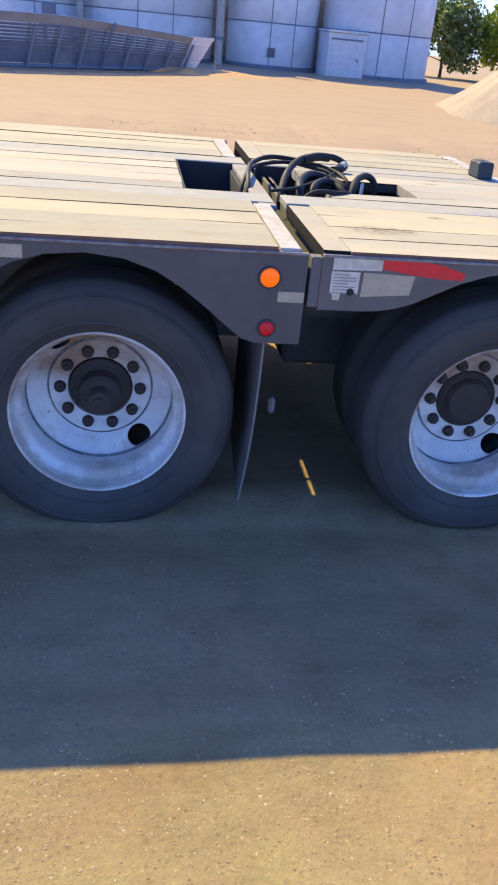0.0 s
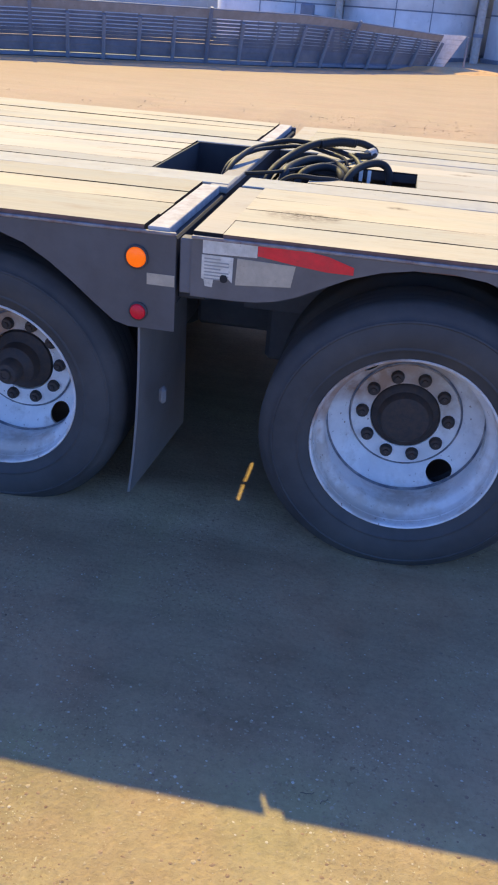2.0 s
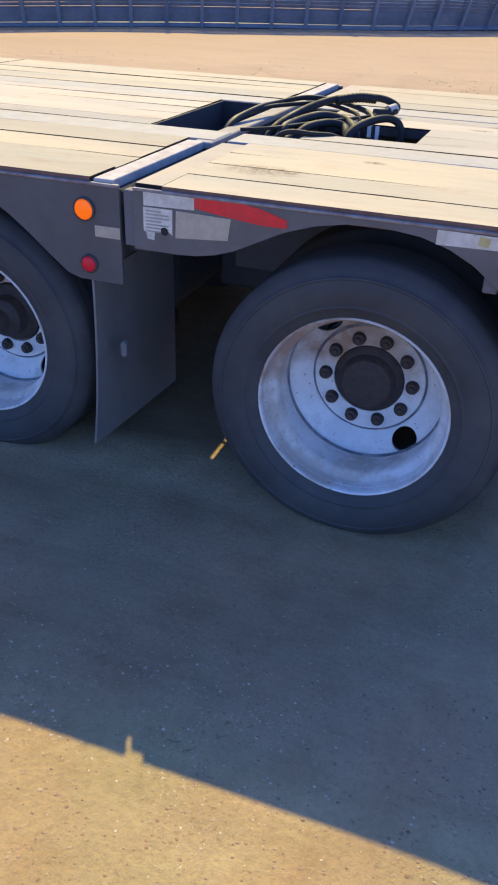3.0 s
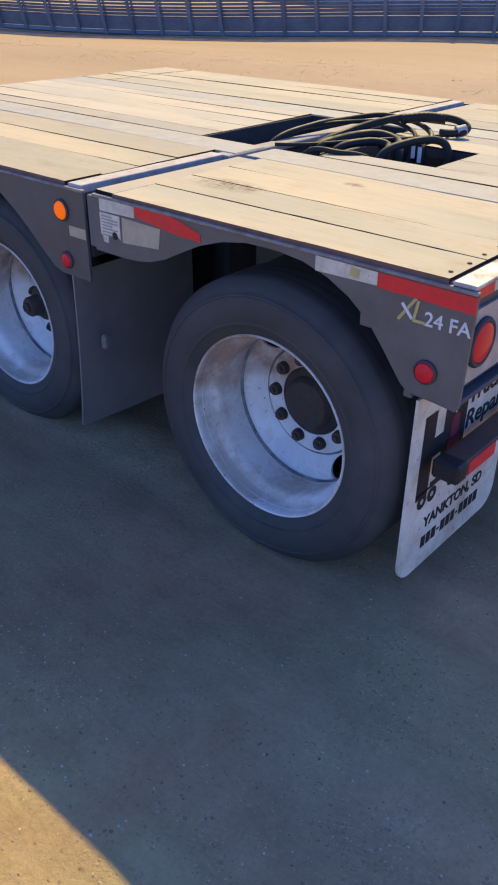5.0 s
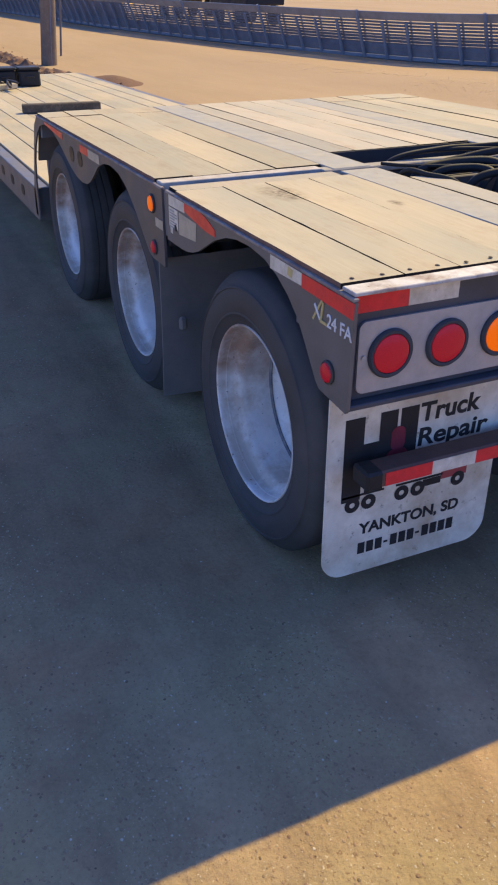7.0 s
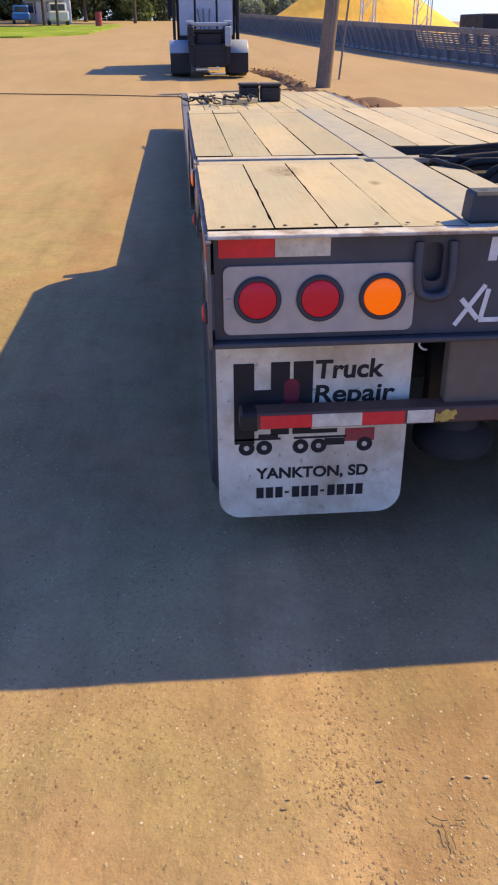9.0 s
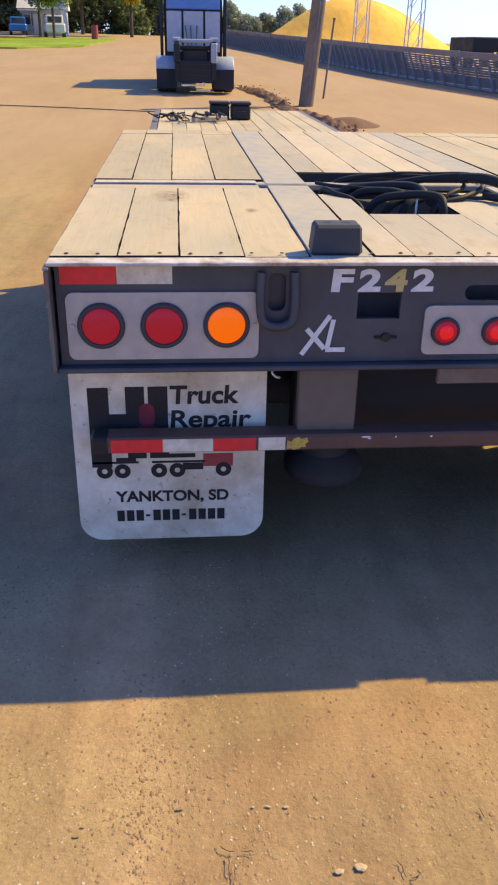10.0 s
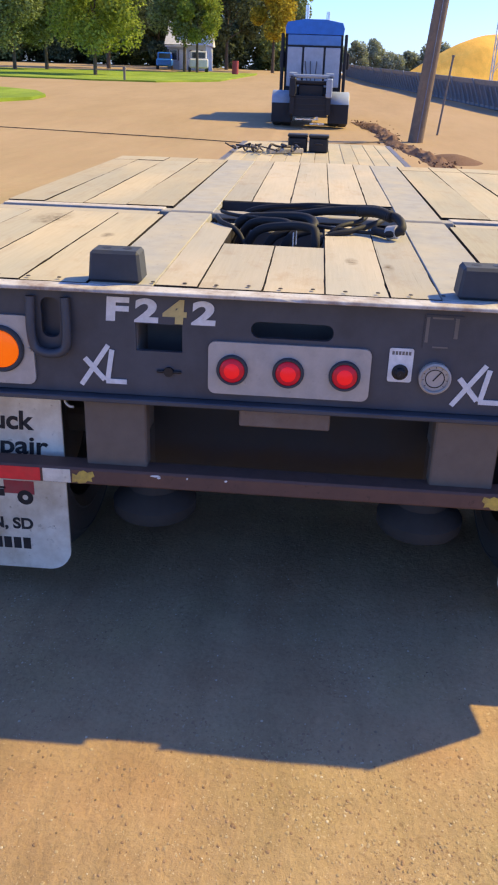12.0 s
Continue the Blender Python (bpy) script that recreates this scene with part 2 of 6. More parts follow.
LAWN_M = earth("lawn", (0.16, 0.24, 0.030), (0.22, 0.32, 0.036), (0.29, 0.37, 0.06), (0.20, 0.22, 0.05))
PLANK = timber("plank", (0.43, 0.375, 0.285), (0.475, 0.42, 0.32), (0.43, 0.40, 0.335), marks=((-1.02, 0.335, 0.17, 0.085), (-0.925, 0.335, 0.03, 0.02), (-0.72, 0.62, 0.05, 0.03)))
PLANK_PALE = timber("pale_plank", (0.44, 0.395, 0.325), (0.485, 0.435, 0.36), (0.45, 0.425, 0.385), marks=((-0.469, 1.454, 0.06, 0.025), (-0.409, 1.564, 0.06, 0.022)))
POLE_M = timber("pole_wood", (0.14, 0.105, 0.08), (0.21, 0.165, 0.13), (0.20, 0.17, 0.14), (26, 26, 1.2))
OLD_TIMBER = timber("old_timber", (0.06, 0.05, 0.04), (0.13, 0.10, 0.075), (0.16, 0.14, 0.12))
STEEL = painted("dark_steel", (0.058, 0.065, 0.082), 0.42, (0.17, 0.155, 0.15), 0.32, 5)
SKIRT_DARK = painted("front_skirt_steel", (0.104, 0.100, 0.100), 0.45, (0.20, 0.18, 0.165), 0.45, 4)
SKIRT = painted("skirt_steel", (0.142, 0.131, 0.122), 0.45, (0.26, 0.225, 0.20), 0.5, 4)
BUMPER_M = painted("bumper_rust", (0.150, 0.078, 0.058), 0.62, (0.105, 0.060, 0.046), 0.8, 6)
POST_M = painted("post_steel", (0.165, 0.128, 0.100), 0.7, (0.19, 0.15, 0.125), 0.6, 7)
RUSTY = painted("rusty_edge", (0.23, 0.125, 0.095), 0.8, (0.13, 0.085, 0.06), 0.9, 14)
PALE_RUST = painted("pale_rust", (0.24, 0.19, 0.165), 0.7, (0.16, 0.10, 0.07), 0.5, 9)
CHASSIS = painted("chassis_black", (0.165, 0.155, 0.150), 0.8, (0.23, 0.20, 0.175), 0.4, 5)
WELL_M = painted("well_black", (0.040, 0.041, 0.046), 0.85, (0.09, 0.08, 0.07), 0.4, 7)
SPRING_M = painted("spring_rubber", (0.045, 0.044, 0.043), 0.85, (0.08, 0.07, 0.06), 0.6, 6)
PALE_STEEL = painted("pale_steel", (0.50, 0.47, 0.43), 0.55, (0.30, 0.20, 0.12), 0.5, 8)
LIP_M = painted("lip_steel", (0.60, 0.57, 0.53), 0.55, (0.17, 0.085, 0.045), 0.95, 11)
EDGE_M = painted("edge_steel", (0.34, 0.30, 0.27), 0.6, (0.16, 0.06, 0.045), 0.9, 14)
RAIL_M = painted("rail_plate", (0.385, 0.375, 0.345), 0.75, (0.45, 0.40, 0.31), 0.9, 5, 0.0, 0.15)
PLATE = painted("plate_aluminium", (0.46, 0.45, 0.45), 0.38, (0.34, 0.31, 0.27), 0.35, 9, 0.25)
WHITE = painted("white_paint", (0.78, 0.78, 0.79), 0.35, (0.42, 0.30, 0.20), 0.35, 5)


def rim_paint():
    """White enamel with brown dirt stains, grey film, chipped rust and a painted warm bounce."""
    m, nt, b = shader("rim_white", 0.36, 0.0, 0.45)
    v = coords(nt)
    c = mix(nt, ramp(nt, cloud(nt, v, 9, 5, 0.6), (0.35, 0.0), (0.65, 1.0)), (0.74, 0.73, 0.70), (0.90, 0.88, 0.83))
    stain = ramp(nt, cloud(nt, v, 4.2, 6, 0.62), (0.50, 0.0), (0.64, 0.65))
    c = mix(nt, stain, c, (0.40, 0.30, 0.20))
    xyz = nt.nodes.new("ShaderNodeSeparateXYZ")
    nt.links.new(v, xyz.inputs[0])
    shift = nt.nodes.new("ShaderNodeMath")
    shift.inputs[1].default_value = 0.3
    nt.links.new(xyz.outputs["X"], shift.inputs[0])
    # warm bounce off the sunlit ground, painted brown on the upper barrel
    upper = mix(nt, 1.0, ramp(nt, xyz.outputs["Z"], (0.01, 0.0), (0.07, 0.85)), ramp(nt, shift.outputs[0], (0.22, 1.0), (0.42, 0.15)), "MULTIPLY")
    bounce = mix(nt, 1.0, upper, ramp(nt, cloud(nt, v, 8, 5, 0.65), (0.34, 0.35), (0.56, 1.0)), "MULTIPLY")
    c = mix(nt, bounce, c, (0.33, 0.175, 0.095))
    film = ramp(nt, cloud(nt, v, 15, 5, 0.7), (0.55, 0.0), (0.70, 0.45))
    c = mix(nt, film, c, (0.50, 0.46, 0.40))
    chip = ramp(nt, cloud(nt, v, 60, 4, 0.65), (0.66, 0.0), (0.70, 0.9))
    c = mix(nt, chip, c, (0.16, 0.085, 0.05))
    nt.links.new(c, b.inputs["Base Color"])
    nt.links.new(ramp(nt, stain, (0.0, 0.34), (0.7, 0.75)), b.inputs["Roughness"])
    bump(nt, b, cloud(nt, v, 70, 3), 0.10, 0.002)
    return m


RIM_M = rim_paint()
FLAP_W = painted("white_flap", (0.86, 0.79, 0.65), 0.6, (0.42, 0.31, 0.19), 0.95, 4.2)
FLAP_G = painted("grey_flap", (0.215, 0.20, 0.185), 0.65, (0.31, 0.275, 0.23), 0.7, 3)
RUBBER = painted("rubber", (0.066, 0.064, 0.062), 0.62, (0.14, 0.128, 0.112), 0.55, 4, 0.0, 0.30)
GRIME = painted("gap_grime", (0.024, 0.021, 0.020), 0.95, (0.06, 0.05, 0.042), 0.5, 20, 0.0, 0.1)
END_STRIP_M = painted("worn_end_strip", (0.56, 0.52, 0.48), 0.9, (0.30, 0.23, 0.18), 0.7, 14, 0.0, 0.08)
STRIP_M = painted("dusty_strip", (0.40, 0.375, 0.335), 0.85, (0.30, 0.24, 0.18), 0.6, 9, 0.0, 0.12)
SLEEVE = painted("hose_rubber", (0.012, 0.012, 0.014), 0.62, (0.06, 0.053, 0.045), 0.3, 9)
DOCK = painted("dock_rubber", (0.044, 0.052, 0.066), 0.6, (0.09, 0.085, 0.08), 0.35, 12)
BLACK = painted("black_paint", (0.016, 0.016, 0.018), 0.5, (0.05, 0.045, 0.04), 0.3, 8)
SEAM_M = painted("seam_grime", (0.14, 0.15, 0.18), 0.8, (0.50, 0.46, 0.40), 0.95, 14)
NUT_M = painted("dark_nut", (0.050, 0.042, 0.038), 0.6, (0.14, 0.09, 0.06), 0.6, 40)
INK = painted("black_ink", (0.015, 0.015, 0.018), 0.6, (0.10, 0.09, 0.08), 0.25, 20)
INK_W = painted("white_ink", (0.80, 0.80, 0.80), 0.5, (0.35, 0.33, 0.30), 0.3, 20)
INK_Y = painted("yellow_ink", (0.62, 0.50, 0.20), 0.5, (0.35, 0.30, 0.2), 0.3, 20)
MUSTARD = painted("mustard_tape", (0.66, 0.46, 0.09), 0.5, (0.25, 0.16, 0.08), 0.7, 30)
RED_PRINT = painted("red_print", (0.26, 0.022, 0.045), 0.6, (0.10, 0.03, 0.03), 0.6, 14)
INK_R = painted("red_ink", (0.42, 0.05, 0.06), 0.6, (0.25, 0.15, 0.12), 0.4, 20)
TAPE_R = painted("red_tape", (0.88, 0.030, 0.045), 0.3, (0.25, 0.10, 0.06), 0.3, 12)
TAPE_W = painted("white_tape", (0.80, 0.74, 0.62), 0.35, (0.33, 0.27, 0.15), 0.65, 12)
TAPE_Y = painted("cream_tape", (0.56, 0.47, 0.34), 0.45, (0.30, 0.24, 0.16), 0.4, 14)
RED_LENS = lens("red_lens", (0.66, 0.016, 0.035), 0.05)
RED_BRIGHT = lens("bright_red_lens", (0.92, 0.015, 0.022), 0.26)
AMBER = lens("amber_lens", (1.0, 0.155, 0.004), 0.40)
SILO_M = painted("silo_white", (0.80, 0.80, 0.80), 0.7, (0.45, 0.45, 0.46), 0.55, 0.5)
SHED_M = painted("shed_cladding", (0.46, 0.50, 0.56), 0.6, (0.38, 0.37, 0.36), 0.4, 0.5)
GALV = painted("galvanised", (0.62, 0.64, 0.68), 0.42, (0.30, 0.31, 0.33), 0.5, 1.5, 0.2)
GALV_D = painted("galvanised_dark", (0.20, 0.23, 0.29), 0.5, (0.17, 0.17, 0.18), 0.5, 1.5, 0.1)
SLAT_M = painted("wall_slat", (0.155, 0.170, 0.21), 0.65, (0.30, 0.29, 0.29), 0.6, 1.8)
POST_W = painted("wall_post", (0.25, 0.275, 0.32), 0.65, (0.24, 0.23, 0.23), 0.5, 2.5)
BOARD_M = painted("wall_board", (0.34, 0.31, 0.285), 0.85, (0.22, 0.19, 0.165), 0.7, 2.2)
SILO_D = painted("silo_grey", (0.55, 0.56, 0.58), 0.75, (0.26, 0.26, 0.27), 0.7, 0.6)
BLUE = painted("blue_paint", (0.025, 0.20, 0.66), 0.3, (0.06, 0.16, 0.36), 0.3, 1.5)
CAB_GREY = painted("cab_grey", (0.50, 0.53, 0.58), 0.35, (0.4, 0.38, 0.35), 0.3, 2)
PALE_BLUE = painted("pale_blue_paint", (0.10, 0.27, 0.60), 0.35, (0.2, 0.26, 0.36), 0.3, 1.5)
FENDER = painted("fender_grey", (0.36, 0.42, 0.49), 0.4, (0.3, 0.28, 0.25), 0.4, 2)
CAB_BLACK = painted("cab_black", (0.012, 0.014, 0.019), 0.5, (0.045, 0.042, 0.04), 0.35, 3)
CHROME = painted("chrome", (0.75, 0.76, 0.78), 0.15, (0.4, 0.36, 0.3), 0.2, 6, 0.9)
HOUSE_W = painted("house_siding", (0.50, 0.54, 0.58), 0.7, (0.38, 0.38, 0.36), 0.3, 0.8)
ROOF_M = painted("house_roof", (0.74, 0.74, 0.74), 0.8, (0.42, 0.40, 0.38), 0.4, 1.0)
BARK = painted("bark", (0.10, 0.075, 0.055), 0.95, (0.20, 0.17, 0.14), 0.6, 5)
LEAF = leafy("leaf_green", (0.10, 0.14, 0.05), (0.24, 0.29, 0.11))
LEAF_LIME = leafy("leaf_lime", (0.13, 0.19, 0.03), (0.30, 0.36, 0.06))
LEAF_DARK = leafy("leaf_dark", (0.045, 0.065, 0.038), (0.11, 0.14, 0.07))
# distance haze is put into these paler leaf greens
LEAF_FAR = leafy("leaf_far", (0.22, 0.25, 0.18), (0.34, 0.38, 0.27))
LEAF_GOLD = leafy("leaf_gold", (0.26, 0.20, 0.03), (0.52, 0.42, 0.05))
glass_m, glass_nt, glass_b = shader("window_glass", 0.08, 0.0, 0.6)
glass_b.inputs["Base Color"].default_value = (0.03, 0.035, 0.04, 1)


# ---- building helpers ----
def put(name, bm, material, smooth=False):
    bmesh.ops.recalc_face_normals(bm, faces=bm.faces)
    me = bpy.data.meshes.new(name)
    bm.to_mesh(me)
    bm.free()
    me.materials.append(material)
    if smooth:
        me.polygons.foreach_set("use_smooth", [True] * len(me.polygons))
        me.set_sharp_from_angle(angle=radians(38))
    return new(name, me)


def part(name, bm, material, parent, label="", smooth=False):
    ob = put(name, bm, material, smooth)
    ob.parent = parent
    return tagged(ob, label)


def thing(name, label, category, at=(0, 0, 0), group="", kind=""):
    e = new(name)
    e.empty_display_size = 0.2
    e.location = at
    return tagged(e, label, category, group, kind)


def block(x0, x1, y0, y1, z0, z1, bevel=0.004, bm=None):
    bm = bm or bmesh.new()
    made = bmesh.ops.create_cube(bm, size=1, matrix=Matrix.LocRotScale(((x0 + x1) / 2, (y0 + y1) / 2, (z0 + z1) / 2), None, (x1 - x0, y1 - y0, z1 - z0)))
    if bevel:
        es = list({e for v in made["verts"] for e in v.link_edges})
        bmesh.ops.bevel(bm, geom=es, offset=bevel, segments=1, affect="EDGES")
    return bm


def rod(p, q, r, r2=None, n=16, bm=None, cap=True):
    """A round bar from p to q."""
    bm = bm or bmesh.new()
    p, q = Vector(p), Vector(q)
    turn = (q - p).to_track_quat("Z", "Y").to_matrix().to_4x4()
    bmesh.ops.create_cone(bm, cap_ends=cap, segments=n, radius1=r, radius2=r if r2 is None else r2, depth=(q - p).length, matrix=Matrix.Translation((p + q) / 2) @ turn)
    return bm


def lathe(profile, n=64, axis="y", closed=False, bm=None):
    """A body of revolution: profile of (radius, place along the axis)."""
    bm = bm or bmesh.new()
    rings = []
    for r, a in profile:
        ring = []
        for k in range(n):
            u = 2 * math.pi * k / n
            c, d = r * math.cos(u), r * math.sin(u)
            ring.append(bm.verts.new((c, a, d) if axis == "y" else (a, c, d) if axis == "x" else (c, d, a)))
        rings.append(ring)
    pairs = list(zip(rings, rings[1:])) + ([(rings[-1], rings[0])] if closed else [])
    for a, b in pairs:
        for k in range(n):
            bm.faces.new((a[k], a[(k + 1) % n], b[(k + 1) % n], b[k]))
    return bm


def sweep(points, r, n=10, rings=0, bm=None):
    """A hose along a smooth line through the points; rings > 0 gives it ribs."""
    bm = bm or bmesh.new()
    pts = [Vector(p) for p in points]
    line = []
    steps = 10 if not rings else rings
    for k in range(len(pts) - 1):
        a, b, c, d = pts[max(k - 1, 0)], pts[k], pts[k + 1], pts[min(k + 2, len(pts) - 1)]
        for j in range(steps):
            t = j / steps
            line.append(0.5 * (2 * b + (c - a) * t + (2 * a - 5 * b + 4 * c - d) * t * t + (3 * b - a - 3 * c + d) * t ** 3))
    line.append(pts[-1])
    prev, up = None, Vector((0.13, 0.31, 0.94))
    for k, p in enumerate(line):
        d = (line[min(k + 1, len(line) - 1)] - line[max(k - 1, 0)]).normalized()
        side = d.cross(up).normalized()
        up = side.cross(d).normalized()
        rr = r * (1.12 if rings and k % 2 else 1.0)
        ring = [bm.verts.new(p + rr * (side * math.cos(2 * math.pi * j / n) + up * math.sin(2 * math.pi * j / n))) for j in range(n)]
        if prev:
            for j in range(n):
                bm.faces.new((prev[j], prev[(j + 1) % n], ring[(j + 1) % n], ring[j]))
        else:
            bm.faces.new(ring)
        prev = ring
    bm.faces.new(prev)
    return bm


def prism(outline, depth, place):
    """A plate: outline in (u, v), made depth thick and set up by the matrix place."""
    bm = bmesh.new()
    face = bm.faces.new([bm.verts.new((u, v, 0)) for u, v in outline])
    made = bmesh.ops.extrude_face_region(bm, geom=[face])
    bmesh.ops.translate(bm, verts=[v for v in made["geom"] if isinstance(v, bmesh.types.BMVert)], vec=(0, 0, depth))
    bmesh.ops.triangulate(bm, faces=[f for f in bm.faces if len(f.verts) > 4])
    bmesh.ops.transform(bm, matrix=place, verts=bm.verts)
    return bm


def rounded(u0, u1, v0, v1, r, n=5):
    out = []
    for cu, cv, a in ((u1 - r, v1 - r, 0), (u0 + r, v1 - r, 90), (u0 + r, v0 + r, 180), (u1 - r, v0 + r, 270)):
        out += [(cu + r * math.cos(radians(a + 90 * k / n)), cv + r * math.sin(radians(a + 90 * k / n))) for k in range(n + 1)]
    return out


# plates on the rear face (seen from behind, u = y, v = z) and on the near side (u = x, v = z)
def rear(x):
    return Matrix(((0, 0, 1, x), (1, 0, 0, 0), (0, 1, 0, 0), (0, 0, 0, 1)))


def side(y):
    return Matrix(((1, 0, 0, 0), (0, 0, -1, y), (0, 1, 0, 0), (0, 0, 0, 1)))


def writing(name, text, width, height, at, place, material, parent, bold=0.0, lean=0.0):
    """Letters as a mesh: text fitted to width and height with its lower left corner at (u, v)."""
    cu = bpy.data.curves.new(name, "FONT")
    cu.body, cu.extrude, cu.offset, cu.shear = text, 0.02, bold, lean
    tmp = bpy.data.objects.new(name, cu)
    scene.collection.objects.link(tmp)
    bpy.context.view_layer.update()
    me = bpy.data.meshes.new_from_object(tmp.evaluated_get(bpy.context.evaluated_depsgraph_get()))
    bpy.data.objects.remove(tmp)
    me.materials.clear()
    me.materials.append(material)
    xs, ys = [v.co.x for v in me.vertices], [v.co.y for v in me.vertices]
    sx, sy = width / (max(xs) - min(xs)), height / (max(ys) - min(ys))
    for v in me.vertices:
        v.co = Vector(((v.co.x - min(xs)) * sx + at[0], (v.co.y - min(ys)) * sy + at[1], v.co.z * 0.05))
    me.transform(place)
    ob = new(name, me)
    ob.parent = parent
    return ob


def soft_clamp(v, a, b, k=2.5):
    v = b - k * math.log1p(math.exp(min(40, (b - v) / k))) if (b - v) / k < 40 else v
    return a + k * math.log1p(math.exp(min(40, (v - a) / k))) if (v - a) / k < 40 else v


def land(x, y):
    """Height of the ground."""
    z = 0.0035 * max(-21.0, min(x + 4, 0)) + 0.014 + 0.027 * max(0, min(x, 1.5))
    z -= 0.0115 * max(-3.0, min(y, 0.0))
    far = max(0.0, min(1.0, (-x - 9) / 14))
    far = far * far * (3 - 2 * far)
    beyond = soft_clamp(y, -15, 24) - max(-3.0, min(y, 3.0))
    z += (0.0055 * (1 - far) - 0.013 * far) * max(0.0, beyond) - 0.013 * min(0.0, beyond)
    z += (0.0055 * (1 - far) - 0.012 * far) * max(0.0, min(y, 3.0))
    # the yard climbs gently towards the road
    z += 0.024 * (soft_clamp(-x, 17, 125, 1.5) - 17)
    return z - 0.02 * max(0.0, min(y - 45, 500))


# ---- ground ----
def ground():
    bm = bmesh.new()

    def axis(lo, hi, near_lo, near_hi, fine):
        out, p = [], near_lo
        while p <= near_hi:
            out.append(p)
            p += fine
        step, p = fine, near_hi
        while p < hi:
            step *= 1.16
            p += step
            out.append(min(p, hi))
        step, p = fine, near_lo
        while p > lo:
            step *= 1.16
            p -= step
            out.insert(0, max(p, lo))
        return out
    xs, ys = axis(-900, 900, -5, 3.0, 0.06), axis(-900, 900, -2.6, 3.4, 0.06)
    grid = []
    for x in xs:
        row = []
        for y in ys:
            z = land(x, y)
            far = min(1.0, math.hypot(x, y) / 30)
            z += 0.010 * noise.noise(Vector((x * 1.1, y * 1.1, 0))) + 0.005 * noise.noise(Vector((x * 4.5, y * 4.5, 3))) + 0.06 * far * noise.noise(Vector((x * 0.22, y * 0.22, 7)))
            # the loose windrow of gravel behind the trailer
            ridge = math.exp(-((y - 11.2 - 0.05 * x) / 1.1) ** 2) * (1 if -30 < x < 16 else 0)
            z += ridge * (0.10 + 0.10 * noise.noise(Vector((x * 1.7, y * 1.7, 5))))
            row.append(bm.verts.new((x, y, z)))
        grid.append(row)
    for a, b in zip(grid, grid[1:]):
        for k in range(len(ys) - 1):
            bm.faces.new((a[k], b[k], b[k + 1], a[k + 1]))
    return tagged(put("ground", bm, DIRT, True), "tan packed dirt yard with loose stones", "ground", kind="structure")


ground()


def lump(bm, at, s, rng, n=1):
    made = bmesh.ops.create_icosphere(bm, subdivisions=n, radius=1.0)
    turn = Euler((rng.uniform(0, 6), rng.uniform(0, 6), rng.uniform(0, 6))).to_matrix().to_4x4()
    m = Matrix.Translation(at) @ Matrix.Diagonal((1, 1, 0.7, 1)) @ turn @ Matrix.Diagonal((s, s * rng.uniform(0.6, 1.0), s * rng.uniform(0.45, 0.8), 1))
    for v in made["verts"]:
        v.co *= rng.uniform(0.8, 1.15)
    bmesh.ops.transform(bm, matrix=m, verts=made["verts"])


def scatter(name, label, count, area, sizes, material, seed, weight=None):
    """Loose stones as one object; made by hand for speed."""
    rng = random.Random(seed)
    verts, faces = [], []
    phi = (1 + 5 ** 0.5) / 2
    ico = [Vector(v).normalized() for v in ((-1, phi, 0), (1, phi, 0), (-1, -phi, 0), (1, -phi, 0), (0, -1, phi), (0, 1, phi), (0, -1, -phi), (0, 1, -phi), (phi, 0, -1), (phi, 0, 1), (-phi, 0, -1), (-phi, 0, 1))]
    tri = ((0, 11, 5), (0, 5, 1), (0, 1, 7), (0, 7, 10), (0, 10, 11), (1, 5, 9), (5, 11, 4), (11, 10, 2), (10, 7, 6), (7, 1, 8), (3, 9, 4), (3, 4, 2), (3, 2, 6), (3, 6, 8), (3, 8, 9), (4, 9, 5), (2, 4, 11), (6, 2, 10), (8, 6, 7), (9, 8, 1))
    made = 0
    while made < count:
        x, y = rng.uniform(area[0], area[1]), rng.uniform(area[2], area[3])
        if weight and rng.random() > weight(x, y):
            continue
        made += 1
        s = sizes[0] + (sizes[1] - sizes[0]) * rng.random() ** 4
        e = Euler((rng.uniform(0, 6), rng.uniform(0, 6), rng.uniform(0, 6))).to_matrix()
        k = len(verts)
        z = land(x, y) - 0.02 * s + 0.010 * noise.noise(Vector((x * 1.1, y * 1.1, 0))) + 0.005 * noise.noise(Vector((x * 4.5, y * 4.5, 3)))
        if y > 8:
            z += math.exp(-((y - 11.2 - 0.05 * x) / 1.1) ** 2) * (0.06 + 0.06 * noise.noise(Vector((x * 1.7, y * 1.7, 5)))) + 0.03
        sx, sy, sz = s, s * rng.uniform(0.55, 1), s * rng.uniform(0.18, 0.32)
        for v in ico:
            w = e @ (v * rng.uniform(0.75, 1.1))
            verts.append((x + w.x * sx, y + w.y * sy, z + w.z * sz))
        faces += [(a + k, b + k, c + k) for a, b, c in tri]
    me = bpy.data.meshes.new(name)
    me.from_pydata(verts, [], faces)
    me.materials.append(material)
    return tagged(new(name, me), label, "stones", kind="stuff")


near_yard = (-3.6, 2.4, -2.4, 3.2)
patchy = lambda x, y: 0.15 + 0.85 * max(0.0, min(1.0, 0.4 + 1.6 * noise.noise(Vector((x * 1.6, y * 1.6, 11)))))
scatter("pebbles", "small loose tan pebbles on dirt", 46000, near_yard, (0.0013, 0.0068), PEBBLE, 4, patchy)
